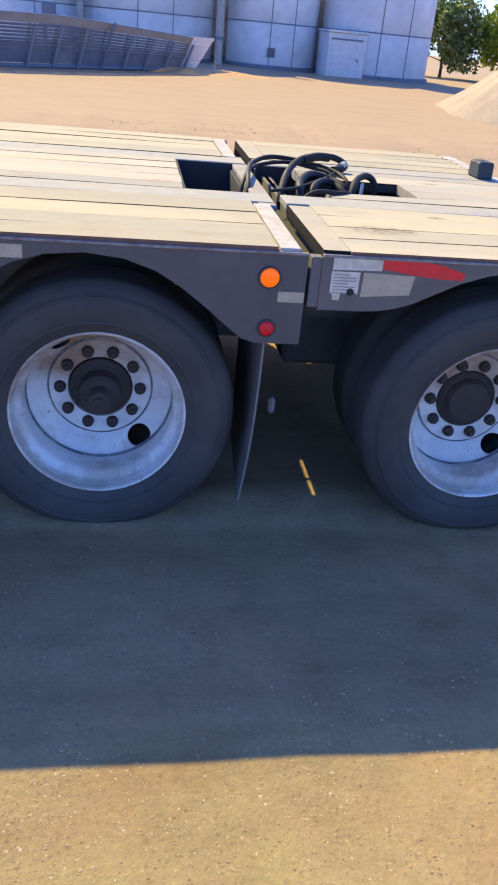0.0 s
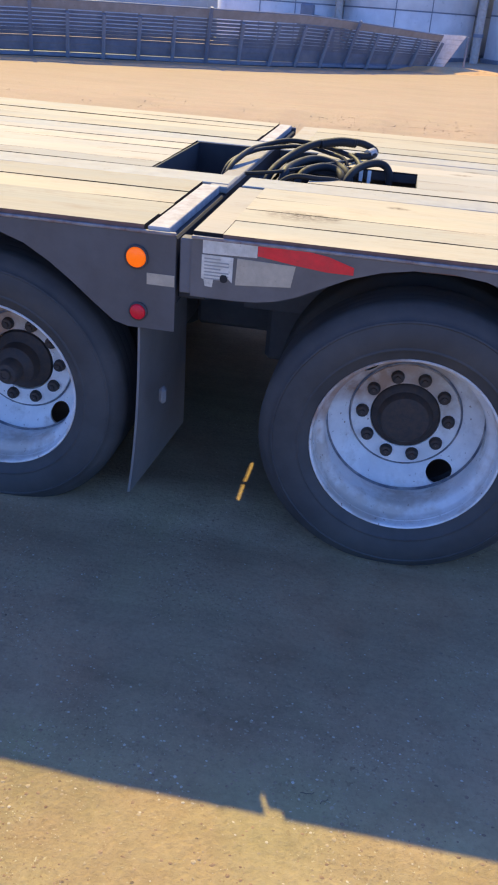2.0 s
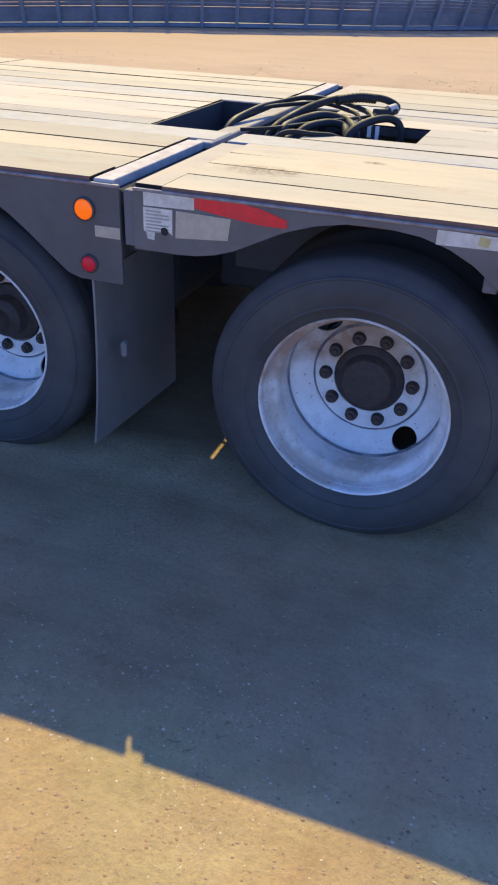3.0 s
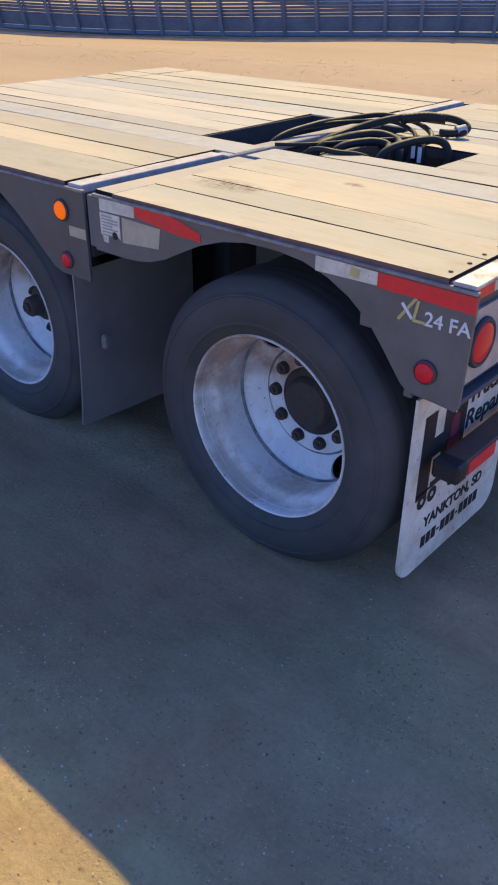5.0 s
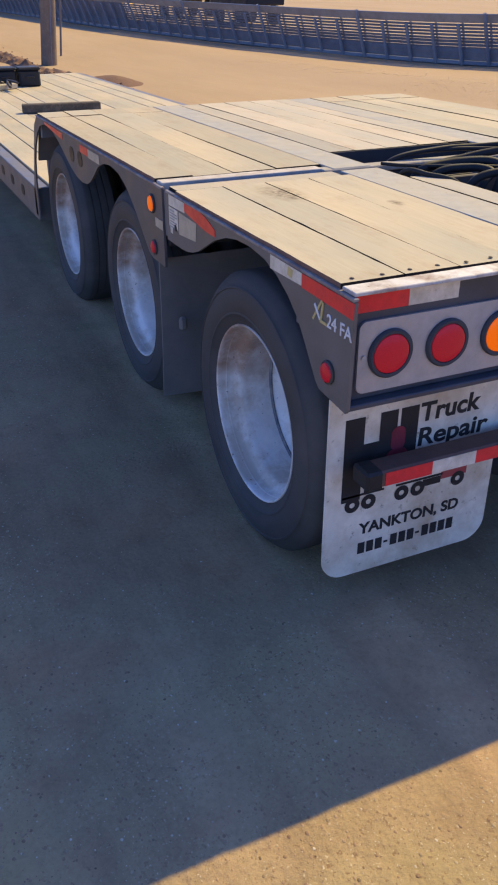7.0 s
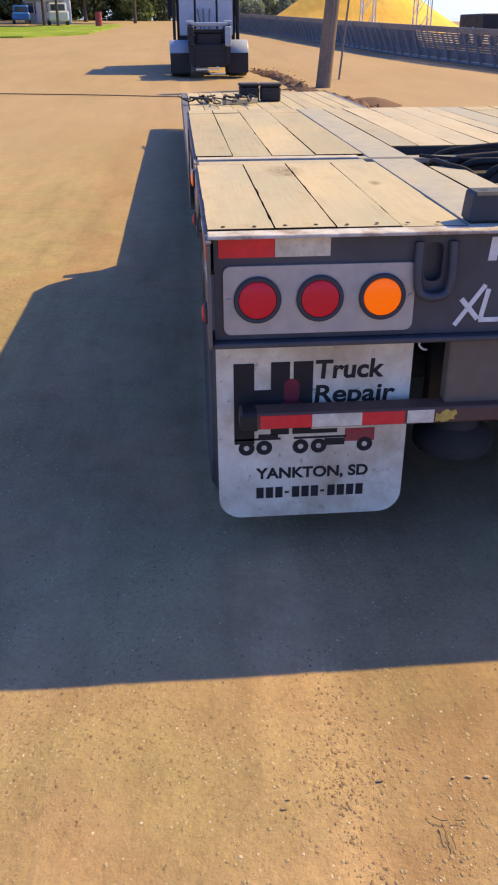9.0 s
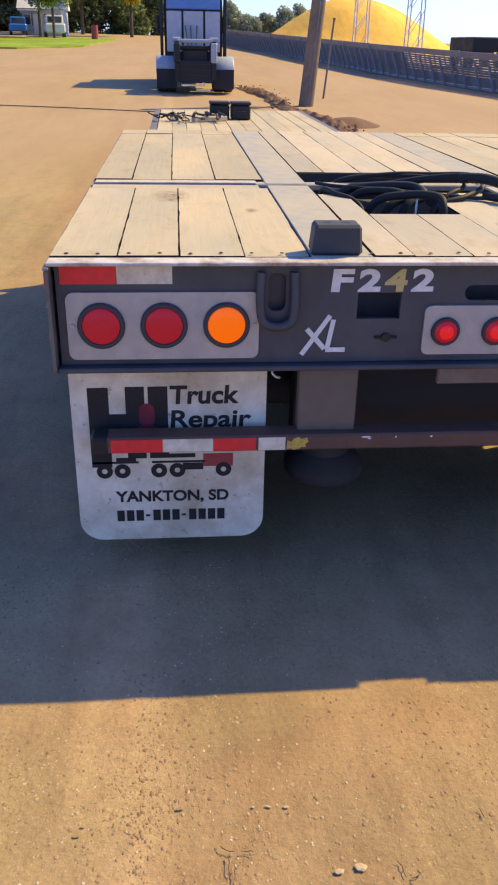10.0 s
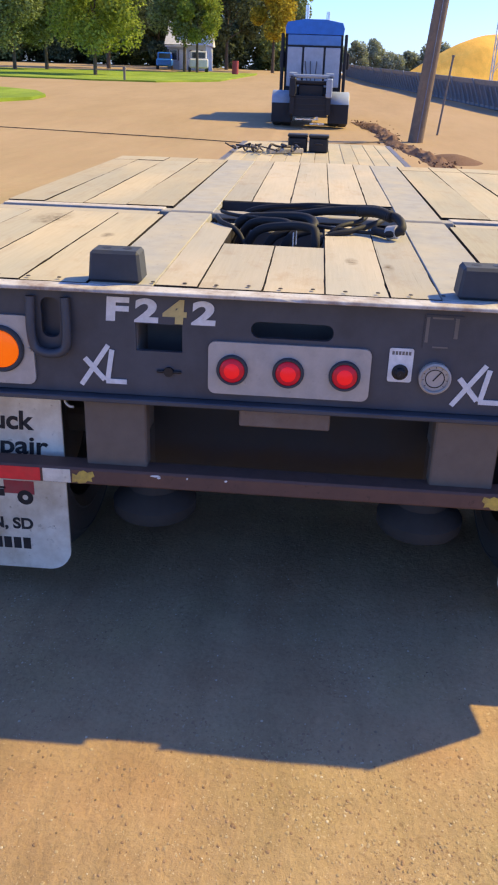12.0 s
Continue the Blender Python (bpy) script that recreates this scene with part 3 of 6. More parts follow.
scatter("clods", "dark brown crumbs of earth and litter on dirt", 8000, near_yard, (0.0012, 0.0062), CLOD, 24, lambda x, y: 0.04 + max(0.0, 1.5 * noise.noise(Vector((x * 1.9, y * 1.9, 21)))) + 1.6 * math.exp(-((x - 0.92) / 0.11) ** 2 - ((y - 0.25) / 0.13) ** 2) + 1.4 * math.exp(-((x - 1.07) / 0.07) ** 2 - ((y - 0.45) / 0.035) ** 2))
scatter("earth_crumbs", "reddish brown crumbs of earth strewn on dirt", 7000, (0.45, 1.45, -0.15, 2.7), (0.0012, 0.0075), CRUMB, 27, lambda x, y: 0.05 + 1.0 * math.exp(-((x - 0.87) / 0.10) ** 2 - ((y - 0.25) / 0.10) ** 2) + 0.9 * math.exp(-((x - 1.07) / 0.06) ** 2 - ((y - 0.45) / 0.035) ** 2) + 0.35 * math.exp(-((y - 0.28) / 0.07) ** 2) + 0.22 * max(0.0, min(1.0, (y - 0.75) * 2)) * (0.6 + noise.noise(Vector((x * 6, y * 6, 4)))))
scatter("earth_crumbs", "reddish brown crumbs of earth strewn on dirt", 14000, (-2.8, 1.0, -1.9, -0.15), (0.0012, 0.0070), CRUMB, 28, lambda x, y: 0.25 + 0.9 * max(0.0, noise.noise(Vector((x * 4, y * 4, 8)))) if y < -0.55 or x > 0.4 else 0.08)
scatter("pale_grit", "scattered pale chips of stone on dirt", 14000, near_yard, (0.0014, 0.0056), PALE_GRIT, 34, patchy)


def lone_stone(x, y, s, material, seed, label):
    bm = bmesh.new()
    lump(bm, (0, 0, 0.10 * s), s, random.Random(seed), 2)
    for v in bm.verts:
        v.co = (v.co.x * 0.8, v.co.y * 1.25, v.co.z * 0.32)
    ob = tagged(put("stone", bm, material), label, "stone", "stones on the yard")
    ob.location = (x, y, land(x, y))


for k, (x, y, s) in enumerate(((0.935, 0.505, 0.009), (0.936, 0.54, 0.011), (0.94, 0.58, 0.010), (1.112, 0.673, 0.016), (1.105, 0.72, 0.025), (0.60, 0.41, 0.007), (1.02, 1.15, 0.009))):
    lone_stone(x, y, s * 0.6, PALE_STONE, 50 + k, "pale rounded stone lying on the dirt")
for k, (x, y, s) in enumerate(((0.928, 0.337, 0.008), (0.984, 0.11, 0.008), (0.715, 0.375, 0.007), (0.962, 0.121, 0.006))):
    lone_stone(x, y, s, CLOD, 60 + k, "small dark clod lying on the dirt")


def twig(x, y, turn, length, seed):
    rng = random.Random(seed)
    pts, a, px, py = [], turn, 0.0, 0.0
    for k in range(6):
        pts.append((px, py, 0.002 + rng.uniform(0, 0.004)))
        a += rng.uniform(-0.45, 0.45)
        px, py = px + length / 5 * math.cos(a), py + length / 5 * math.sin(a)
    ob = tagged(put("twig", sweep(pts, 0.0010, 6), OLD_TIMBER, True), "thin dark dry twig lying on dirt", "twig", "dry twigs on the yard")
    ob.location = (x, y, land(x, y))


for k, (x, y, turn, length) in enumerate(((1.035, 0.425, 0.6, 0.07), (1.06, 0.44, 0.2, 0.09), (1.09, 0.455, -0.5, 0.06), (1.05, 0.47, 1.2, 0.05), (1.10, 0.80, 0.3, 0.08), (1.14, 0.82, 1.4, 0.05), (0.98, 1.02, 0.9, 0.05), (1.20, 1.25, 2.0, 0.07), (-0.75, -0.98, 0.2, 0.07), (-0.70, -1.0, 1.0, 0.05))):
    twig(x, y, turn, length * 0.5, 80 + k)
scatter("gravel_windrow", "line of coarse loose orange gravel on dirt", 9500, (-22, 12, 8.2, 14.2), (0.006, 0.020), CHUNK, 9, lambda x, y: math.exp(-((y - 11.2 - 0.05 * x) / 1.2) ** 2))


def mound(name, label, category, at, rx, ry, h, material, seed, rough=0.12, n=40, kind=""):
    bm = bmesh.new()
    rings = []
    for i in range(18):
        f = i / 17
        ring = []
        for k in range(n):
            u = 2 * math.pi * k / n
            wob = 1 + 0.10 * noise.noise(Vector((math.cos(u) * 2, math.sin(u) * 2, seed)))
            x, y = at[0] + rx * f * wob * math.cos(u), at[1] + ry * f * wob * math.sin(u)
            z = h * max(0.0, 1 - f) * (1 + 0.25 * math.sin(math.pi * f))
            z += h * rough * noise.noise(Vector((x * 2.2 / max(rx, 0.3), y * 2.2 / max(ry, 0.3), seed))) * (1 - f)
            ring.append(bm.verts.new((x, y, land(x, y) + z - 0.02)))
        rings.append(ring)
    for a, b in zip(rings, rings[1:]):
        for k in range(n):
            bm.faces.new((a[k], a[(k + 1) % n], b[(k + 1) % n], b[k]))
    bmesh.ops.remove_doubles(bm, verts=bm.verts, dist=0.0005)
    return tagged(put(name, bm, material, True), label, category, kind=kind)


mound("gravel_pile", "large pale heap of gravel on the dirt yard", "gravel pile", (11.9, 18.5), 6.0, 6.0, 3.6, HEAP, 3.0, kind="stuff")
mound("soil_mound", "low dark mound of dug soil on dirt", "soil mound", (-17.9, 4.45), 1.3, 0.72, 0.17, SOIL, 5.0)
mound("grain_spill", "low orange spill of grain beside the wall end", "grain spill", (0.3, 26.6), 2.6, 1.0, 0.18, SPILL, 8.0)
mound("corn_mountain", "huge golden heap of stored corn behind the wall", "grain pile", (-92, 19.0), 17, 10.5, 4.9, CORN, 2.0)


def soil_berm():
    bm = bmesh.new()
    rng = random.Random(31)
    prev = None
    n = 150
    for k in range(n + 1):
        f = k / n
        x, y = -15.6 - 14.2 * f, 4.0 - 1.1 * f + 0.12 * math.sin(f * 11)
        wide = 0.30 + 0.14 * noise.noise(Vector((f * 14, 0, 2)))
        row = []
        for j in range(9):
            u = (j - 4) / 4
            py = y + u * wide
            h = 0.17 * (1 - u * u) * (0.75 + 0.6 * noise.noise(Vector((x * 2.4, py * 6, 4)))) * min(1, 8 * f, 6 * (1 - f))
            row.append(bm.verts.new((x + 0.05 * noise.noise(Vector((x * 5, py * 5, 1))), py, land(x, py) + h - 0.012)))
        if prev:
            for j in range(8):
                bm.faces.new((prev[j], prev[j + 1], row[j + 1], row[j]))
        prev = row
    for k in range(260):
        f = rng.random()
        px, py = -15.6 - 14.2 * f, 4.0 - 1.1 * f + 0.12 * math.sin(f * 11) + rng.gauss(0, 0.2)
        lump(bm, (px, py, land(px, py) + 0.03 + 0.05 * rng.random()), rng.uniform(0.015, 0.045), rng)
    return tagged(put("soil_berm", bm, SOIL), "crumbly brown ridge of dug soil along a trench", "soil ridge", kind="stuff")


soil_berm()


def lawn(name, label, outline):
    bm = bmesh.new()
    face = bm.faces.new([bm.verts.new((x, y, land(x, y) + 0.10)) for x, y in outline])
    made = bmesh.ops.extrude_face_region(bm, geom=[face])
    bmesh.ops.translate(bm, verts=[v for v in made["geom"] if isinstance(v, bmesh.types.BMVert)], vec=(0, 0, -0.4))
    bmesh.ops.triangulate(bm, faces=[f for f in bm.faces if len(f.verts) > 4])
    return tagged(put(name, bm, LAWN_M), label, "lawn", kind="structure")


lawn("lawn", "bright green mown lawn before the house", [(-52, -40), (-57, -24), (-56, -14), (-58, -10), (-66, -6.5), (-90, -5.5), (-160, -9), (-160, -90), (-60, -90)])
lawn("lawn_verge", "rounded tongue of bright green grass", [(-29, -30), (-29.5, -13), (-31, -11.4), (-33.5, -10.6), (-36, -10.8), (-39, -12.2), (-41, -15), (-43, -30)])


# ---- wheels ----
def wheel(parent, hx, hub_kind, tyre_y=0.045, hz=0.449):
    """A dual wheel set: outer and inner tyre, deep steel rim, ten nuts, hub."""
    w = new("wheel")
    w.parent, w.location = parent, (hx, 0, hz)

    def tyre_profile(y0):
        half = [(0.298, 0.050), (0.300, 0.026), (0.308, 0.0205), (0.322, 0.013), (0.336, 0.0075), (0.339, 0.0035), (0.343, 0.0035), (0.346, 0.0052), (0.357, 0.0025), (0.378, 0.000), (0.405, 0.002), (0.421, 0.0065), (0.424, 0.0035), (0.429, 0.0055), (0.432, 0.0112), (0.443, 0.017), (0.458, 0.028), (0.469, 0.041)]
        tread = []
        for k in range(4):
            a = 0.050 + 0.042 * k
            tread += [(0.4755, a), (0.4765, a + 0.032), (0.4735, a + 0.034), (0.4735, a + 0.038)]
        return [(r, y0 + a) for r, a in half] + [(r, y0 + a) for r, a in tread[:-2]] + [(r, y0 + 0.256 - a) for r, a in reversed(half)]
    for y0 in (tyre_y, tyre_y + 0.31):
        part("tyre", lathe(tyre_profile(y0), 72, closed=True), RUBBER, w, smooth=True)
    y0 = tyre_y + 0.024
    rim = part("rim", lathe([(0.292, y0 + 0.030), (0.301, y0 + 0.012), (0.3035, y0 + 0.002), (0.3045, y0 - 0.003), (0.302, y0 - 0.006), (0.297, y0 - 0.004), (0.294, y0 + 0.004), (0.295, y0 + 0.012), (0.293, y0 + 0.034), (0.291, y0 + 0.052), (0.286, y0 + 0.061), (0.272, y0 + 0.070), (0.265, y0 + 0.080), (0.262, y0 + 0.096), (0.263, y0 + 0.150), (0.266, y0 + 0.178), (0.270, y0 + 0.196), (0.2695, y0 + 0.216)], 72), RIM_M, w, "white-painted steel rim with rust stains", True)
    dy = y0 + 0.258
    bm = bmesh.new()
    loops = []
    for cx, cz, r, n in ((0, 0, 0.270, 64), (0, 0, 0.187, 48), (0.147, -0.187, 0.0, 24), (-0.147, 0.187, 0.0, 24)):
        if r == 0.0:
            # oval hand hole, long along the rim
            a = math.atan2(cz, cx)
            vs = []
            for k in range(n):
                p, q = 0.036 * math.cos(2 * math.pi * k / n), 0.047 * math.sin(2 * math.pi * k / n)
                vs.append(bm.verts.new((cx + p * math.cos(a) - q * math.sin(a), 0, cz + p * math.sin(a) + q * math.cos(a))))
            loops += [bm.edges.new((vs[k], vs[(k + 1) % n])) for k in range(n)]
            continue
        vs = [bm.verts.new((cx + r * math.cos(2 * math.pi * k / n), 0, cz + r * math.sin(2 * math.pi * k / n))) for k in range(n)]
        loops += [bm.edges.new((vs[k], vs[(k + 1) % n])) for k in range(n)]
    bmesh.ops.triangle_fill(bm, edges=loops, use_beauty=True)
    for v in bm.verts:
        v.co.y = dy - 0.058 * max(0.0, (math.hypot(v.co.x, v.co.z) - 0.187) / 0.083)
    ext = bmesh.ops.extrude_face_region(bm, geom=list(bm.faces))
    bmesh.ops.translate(bm, verts=[v for v in ext["geom"] if isinstance(v, bmesh.types.BMVert)], vec=(0, 0.01, 0))
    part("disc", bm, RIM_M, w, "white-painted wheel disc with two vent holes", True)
    sy = dy - 0.058
    part("seam", lathe([(0.264, sy + 0.002), (0.2725, sy - 0.005), (0.270, sy - 0.010), (0.262, sy - 0.003)], 64, closed=True), SEAM_M, rim)
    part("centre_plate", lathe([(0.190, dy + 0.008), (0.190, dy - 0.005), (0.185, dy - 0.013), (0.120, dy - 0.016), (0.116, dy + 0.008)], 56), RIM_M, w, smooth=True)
    part("plate_seam", lathe([(0.190, dy - 0.004), (0.194, dy - 0.008), (0.190, dy - 0.011), (0.187, dy - 0.009)], 56, closed=True), SEAM_M, rim)
    for k in range(10):
        u = 2 * math.pi * k / 10
        nut = part("nut", lathe([(0.0005, dy - 0.046), (0.010, dy - 0.046), (0.011, dy - 0.038), (0.019, dy - 0.036), (0.0215, dy - 0.030), (0.0215, dy - 0.020), (0.023, dy - 0.016)], 12), NUT_M, w, smooth=True)
        nut.location = (0.147 * math.cos(u), 0, 0.147 * math.sin(u))
    if hub_kind == "cap":
        prof = [(0.0005, dy - 0.060), (0.058, dy - 0.060), (0.080, dy - 0.055), (0.090, dy - 0.042), (0.094, dy - 0.030), (0.112, dy - 0.022), (0.117, dy - 0.016), (0.118, dy + 0.02)]
    else:
        prof = [(0.0005, dy - 0.168), (0.011, dy - 0.168), (0.013, dy - 0.172), (0.020, dy - 0.172), (0.022, dy - 0.160), (0.036, dy - 0.158), (0.042, dy - 0.150), (0.044, dy - 0.105), (0.060, dy - 0.098), (0.074, dy - 0.085), (0.080, dy - 0.040), (0.094, dy - 0.030), (0.112, dy - 0.020), (0.118, dy + 0.02)]
    part("hub", lathe(prof, 40), NUT_M, w, "dark greasy wheel hub", True)
    part("brake_drum", lathe([(0.0005, dy + 0.03), (0.21, dy + 0.03), (0.215, dy + 0.20), (0.0005, dy + 0.21)], 32), CHASSIS, w)
    return w


def mirrored(ob, y):
    """The same wheel on the far side."""
    c = copy_thing(ob, pose(ob.location.x, y, ob.location.z, 0, 0, 180))
    return c


# ---- the trailer: two bodies, the front bogie with the low deck and the hinged rear axle ----
W = 2.59
TOP = 1.08
front = thing("lowboy_trailer", "dark grey lowboy trailer with weathered plank deck", "trailer")
flip = thing("flip_axle", "hinged dark grey rear axle section with plank deck", "trailer section")


HA, HB, HC = -2.011, -0.593, -3.455
skirt_b = [(0.050, TOP - 0.022), (0.042, 0.770), (0.034, 0.758), (-0.105, 0.770), (-0.125, 0.785), (-0.185, 0.862), (-0.235, 0.922), (-0.30, 0.972), (-0.37, 1.008), (-0.45, 1.032), (-0.55, 1.043), (-0.65, 1.040), (-0.74, 1.024), (-0.83, 0.994), (-0.91, 0.955), (-0.98, 0.920), (-1.04, 0.900), (-1.10, 0.889), (-1.16, 0.885), (-1.303, 0.885), (-1.303, TOP - 0.022)]
skirt_a = [(-1.350, TOP - 0.022), (-1.350, 0.762), (-1.50, 0.762), (-1.545, 0.775), (-1.60, 0.818), (-1.68, 0.885), (-1.75, 0.938), (-1.83, 0.986), (-1.93, 1.020), (-2.05, 1.033), (-2.17, 1.022), (-2.27, 0.992), (-2.35, 0.945), (-2.44, 0.895), (-2.52, 0.868), (-2.62, 0.860), (-2.72, 0.868), (-2.82, 0.890), (-2.92, 0.925), (-3.02, 0.965), (-3.12, 1.000), (-3.22, 1.026), (-3.34, 1.040), (-3.46, 1.038), (-3.58, 1.015), (-3.70, 0.955), (-3.80, 0.870), (-3.87, 0.770), (-3.92, 0.640), (-3.93, 0.40), (-4.05, 0.40), (-4.03, 0.56), (-3.90, 0.78), (-3.76, 1.0), (-3.66, TOP - 0.022)]
for parent, outline in ((flip, skirt_b), (front, skirt_a)):
    for y in (0.010, W):
        part("side_skirt", prism(outline, 0.010, side(y)), SKIRT if parent is flip else SKIRT_DARK, parent, "dusty dark grey steel side skirt")
for parent, x0, x1 in ((flip, -1.303, 0.050), (front, -3.66, -1.350)):
    for y0, y1 in ((-0.004, 0.012), (W - 0.012, W + 0.004)):
        part("edge_rail", block(x0, x1, y0, y1, TOP - 0.021, TOP - 0.012, 0.002), EDGE_M, parent, "scuffed bare steel deck edge")

# frame beams, cross members and axles
for y0 in (0.73, W - 0.914):
    part("frame_beam", block(-1.27, -0.01, y0 + 0.04, y0 + 0.14, 0.60, 1.03), CHASSIS, flip)
    part("frame_beam", block(-4.0, -1.36, y0 + 0.04, y0 + 0.14, 0.72, 1.03), CHASSIS, front)
for x in (-0.25, -1.24):
    part("cross_member", block(x - 0.02, x + 0.02, 0.012, W - 0.012, 0.90, 1.03), CHASSIS, flip)
for x in (-1.75, -2.70, -3.62):
    part("cross_member", block(x - 0.02, x + 0.02, 0.012, W - 0.012, 0.94, 1.03), CHASSIS, front)
for parent, x in ((flip, HB), (front, HA), (front, HC)):
    part("axle", rod((x, 0.4, 0.455), (x, W - 0.4, 0.455), 0.062), CHASSIS, parent)
    for y in (0.855, W - 0.855):
        part("air_spring", lathe([(0.0005, 0.268), (0.06, 0.263), (0.10, 0.252), (0.128, 0.254), (0.138, 0.266), (0.139, 0.30), (0.120, 0.325), (0.085, 0.345), (0.075, 0.40), (0.075, 0.66), (0.0005, 0.66)], 28, "z"), SPRING_M, parent, smooth=True).location = (x + 0.30, y, 0)
# boxes added to hide the sunlit ground seen under the deck
part("suspension_box", block(-1.20, -0.36, 0.98, 1.62, 0.30, 0.70, 0.02), CHASSIS, flip)
part("suspension_box", block(-3.90, -1.62, 0.98, 1.62, 0.30, 0.70, 0.02), CHASSIS, front)
part("suspension_box", block(-1.62, -1.22, 1.45, 2.25, 0.25, 0.90, 0.02), CHASSIS, front)
part("hanger_bracket", block(-1.416, -1.392, 0.065, 0.10, 0.47, 0.53, 0.010), FLAP_G, front)
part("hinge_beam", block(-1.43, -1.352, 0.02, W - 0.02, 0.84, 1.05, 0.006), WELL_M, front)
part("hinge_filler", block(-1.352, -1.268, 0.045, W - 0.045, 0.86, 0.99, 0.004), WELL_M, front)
part("hinge_stop", block(-1.338, -1.300, 0.004, 0.05, 0.89, 1.056, 0.003), CHASSIS, flip)
part("hinge_face", block(-1.268, -1.235, 0.02, W - 0.02, 0.90, 1.03, 0.004), CHASSIS, flip)
part("hinge_cap", block(-1.418, -1.345, 0.69, W - 0.69, 1.052, TOP - 0.004, 0.004), STRIP_M, front, "worn bare steel hinge cross bar")

wheel_b = wheel(flip, HB, "cap", 0.004, 0.462)
wheel_a = wheel(front, HA, "nub")
wheel_c = wheel(front, HC, "nub", 0.060)
for w in (wheel_b, wheel_a, wheel_c):
    mirrored(w, W)


# deck planks: strips between these lines across the deck
plank_n = 0


def plank(parent, x0, x1, y0, y1, material=None, z=TOP, thick=0.042, name="plank", outer=-1):
    global plank_n
    plank_n += 1
    rng = random.Random(plank_n)
    g = rng.uniform(0.0008, 0.0019)
    dz = rng.uniform(-0.0012, 0.0008)
    xa, xb = x0 + rng.uniform(0, 0.003), x1 - rng.uniform(0, 0.004)
    n = max(2, int((xb - xa) / 0.045))
    bm = bmesh.new()
    rows = []
    for k in range(n + 1):
        x = xa + (xb - xa) * k / n
        chips = [max(0.0, noise.noise(Vector((x * 9, plank_n * 3.1 + e, 1.7))) - 0.22) * 0.007 + 0.0010 * noise.noise(Vector((x * 31, plank_n, e))) for e in (0, 5)]
        lift = dz + 0.0015 * math.sin(x * 2.1 + plank_n)
        ya, yb = y0 + g + chips[0], y1 - g - chips[1]
        rows.append([bm.verts.new(v) for v in ((x, ya, z - thick + lift), (x, ya, z + lift - 0.001), (x, ya + 0.001, z + lift), (x, yb - 0.001, z + lift), (x, yb, z + lift - 0.001), (x, yb, z - thick + lift))])
    for a, b in zip(rows, rows[1:]):
        for k in range(6):
            bm.faces.new((a[k], b[k], b[(k + 1) % 6], a[(k + 1) % 6])).material_index = 2 if k == outer else int(k in (0, 1, 3, 4))
    bm.faces.new(rows[0]).material_index = int(x0 == -1.303)
    bm.faces.new(rows[-1]).material_index = 1
    ob = part(name, bm, material or PLANK, parent)
    ob.data.materials.append(GRIME)
    ob.data.materials.append(RUSTY)
    return ob


def joint(parent, x0, x1, y):
    part("joint_dirt", block(x0 + 0.01, x1 - 0.008, y - 0.0030, y + 0.0030, TOP - 0.041, TOP - 0.0085, 0), WELL_M, parent)


outer_rear, outer_front = (0.0, 0.19, 0.362, 0.545, 0.73), (0.0, 0.165, 0.335, 0.525, 0.73)
for flip_y in (False, True):
    for edges, parent, x0, x1 in ((outer_rear, flip, -1.2130, -0.030), (outer_front, front, -3.40, -1.446)):
        for a, b in zip(edges, edges[1:]):
            a, b = max(a, 0.005), b
            if flip_y:
                a, b = W - b, W - a
            rim_side = {0.005: 0, W - 0.005: 4}.get(a if not flip_y else b, -1)
            plank(parent, x0, x1, a, b, outer=rim_side)
            joint(parent, x0, x1, b if not flip_y else a)
            if parent is front:
                plank(front, -3.655, -3.406, a, b, outer=rim_side)
    y0, y1 = (0.012, 0.70) if not flip_y else (W - 0.70, W - 0.012)
    plank(flip, -1.303, -1.2095, y0, y1, PLANK_PALE)
    part("end_strip", block(-1.440, -1.374, y0, y1, TOP - 0.03, TOP - 0.002, 0.002), END_STRIP_M, front, "scuffed pale steel deck end strip")
    y0, y1 = (0.735, 0.912) if not flip_y else (W - 0.912, W - 0.735)
    part("deck_rail", block(-1.300, -0.030, y0, y1, TOP - 0.03, TOP - 0.001, 0.003), RAIL_M, flip, "dusty grey steel deck rail")
    part("deck_rail", block(-3.655, -1.35, y0, y1, TOP - 0.03, TOP - 0.001, 0.003), RAIL_M, front, "dusty grey steel deck rail")
for a, b, x0 in ((0.914, 1.032, -1.08), (1.032, 1.205, -0.66), (1.205, 1.37, -0.66), (1.37, 1.54, -1.12), (1.54, 1.676, -1.12)):
    plank(flip, x0, -0.030, a, b, PLANK_PALE)
    joint(flip, x0 + 0.01, -0.030, a)
for a, b in ((0.914, 1.045), (1.045, 1.22), (1.22, 1.395), (1.395, 1.565), (1.565, 1.676)):
    plank(front, -3.655, -1.698, a, b, PLANK_PALE)
    joint(front, -3.655, -1.71, a)
# floor pieces added with a slot placed to pass a sun stripe to the ground
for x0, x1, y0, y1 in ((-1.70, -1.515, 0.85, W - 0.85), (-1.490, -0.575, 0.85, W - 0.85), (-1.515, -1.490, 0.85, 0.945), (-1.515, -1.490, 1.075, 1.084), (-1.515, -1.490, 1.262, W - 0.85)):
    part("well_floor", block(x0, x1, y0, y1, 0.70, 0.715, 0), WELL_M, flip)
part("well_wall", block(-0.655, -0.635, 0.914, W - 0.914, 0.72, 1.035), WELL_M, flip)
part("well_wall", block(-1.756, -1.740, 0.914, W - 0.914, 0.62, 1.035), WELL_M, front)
# near-black plates added over the plank ends to keep the well dark
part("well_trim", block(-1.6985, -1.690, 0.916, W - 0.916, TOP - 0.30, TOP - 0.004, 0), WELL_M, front)
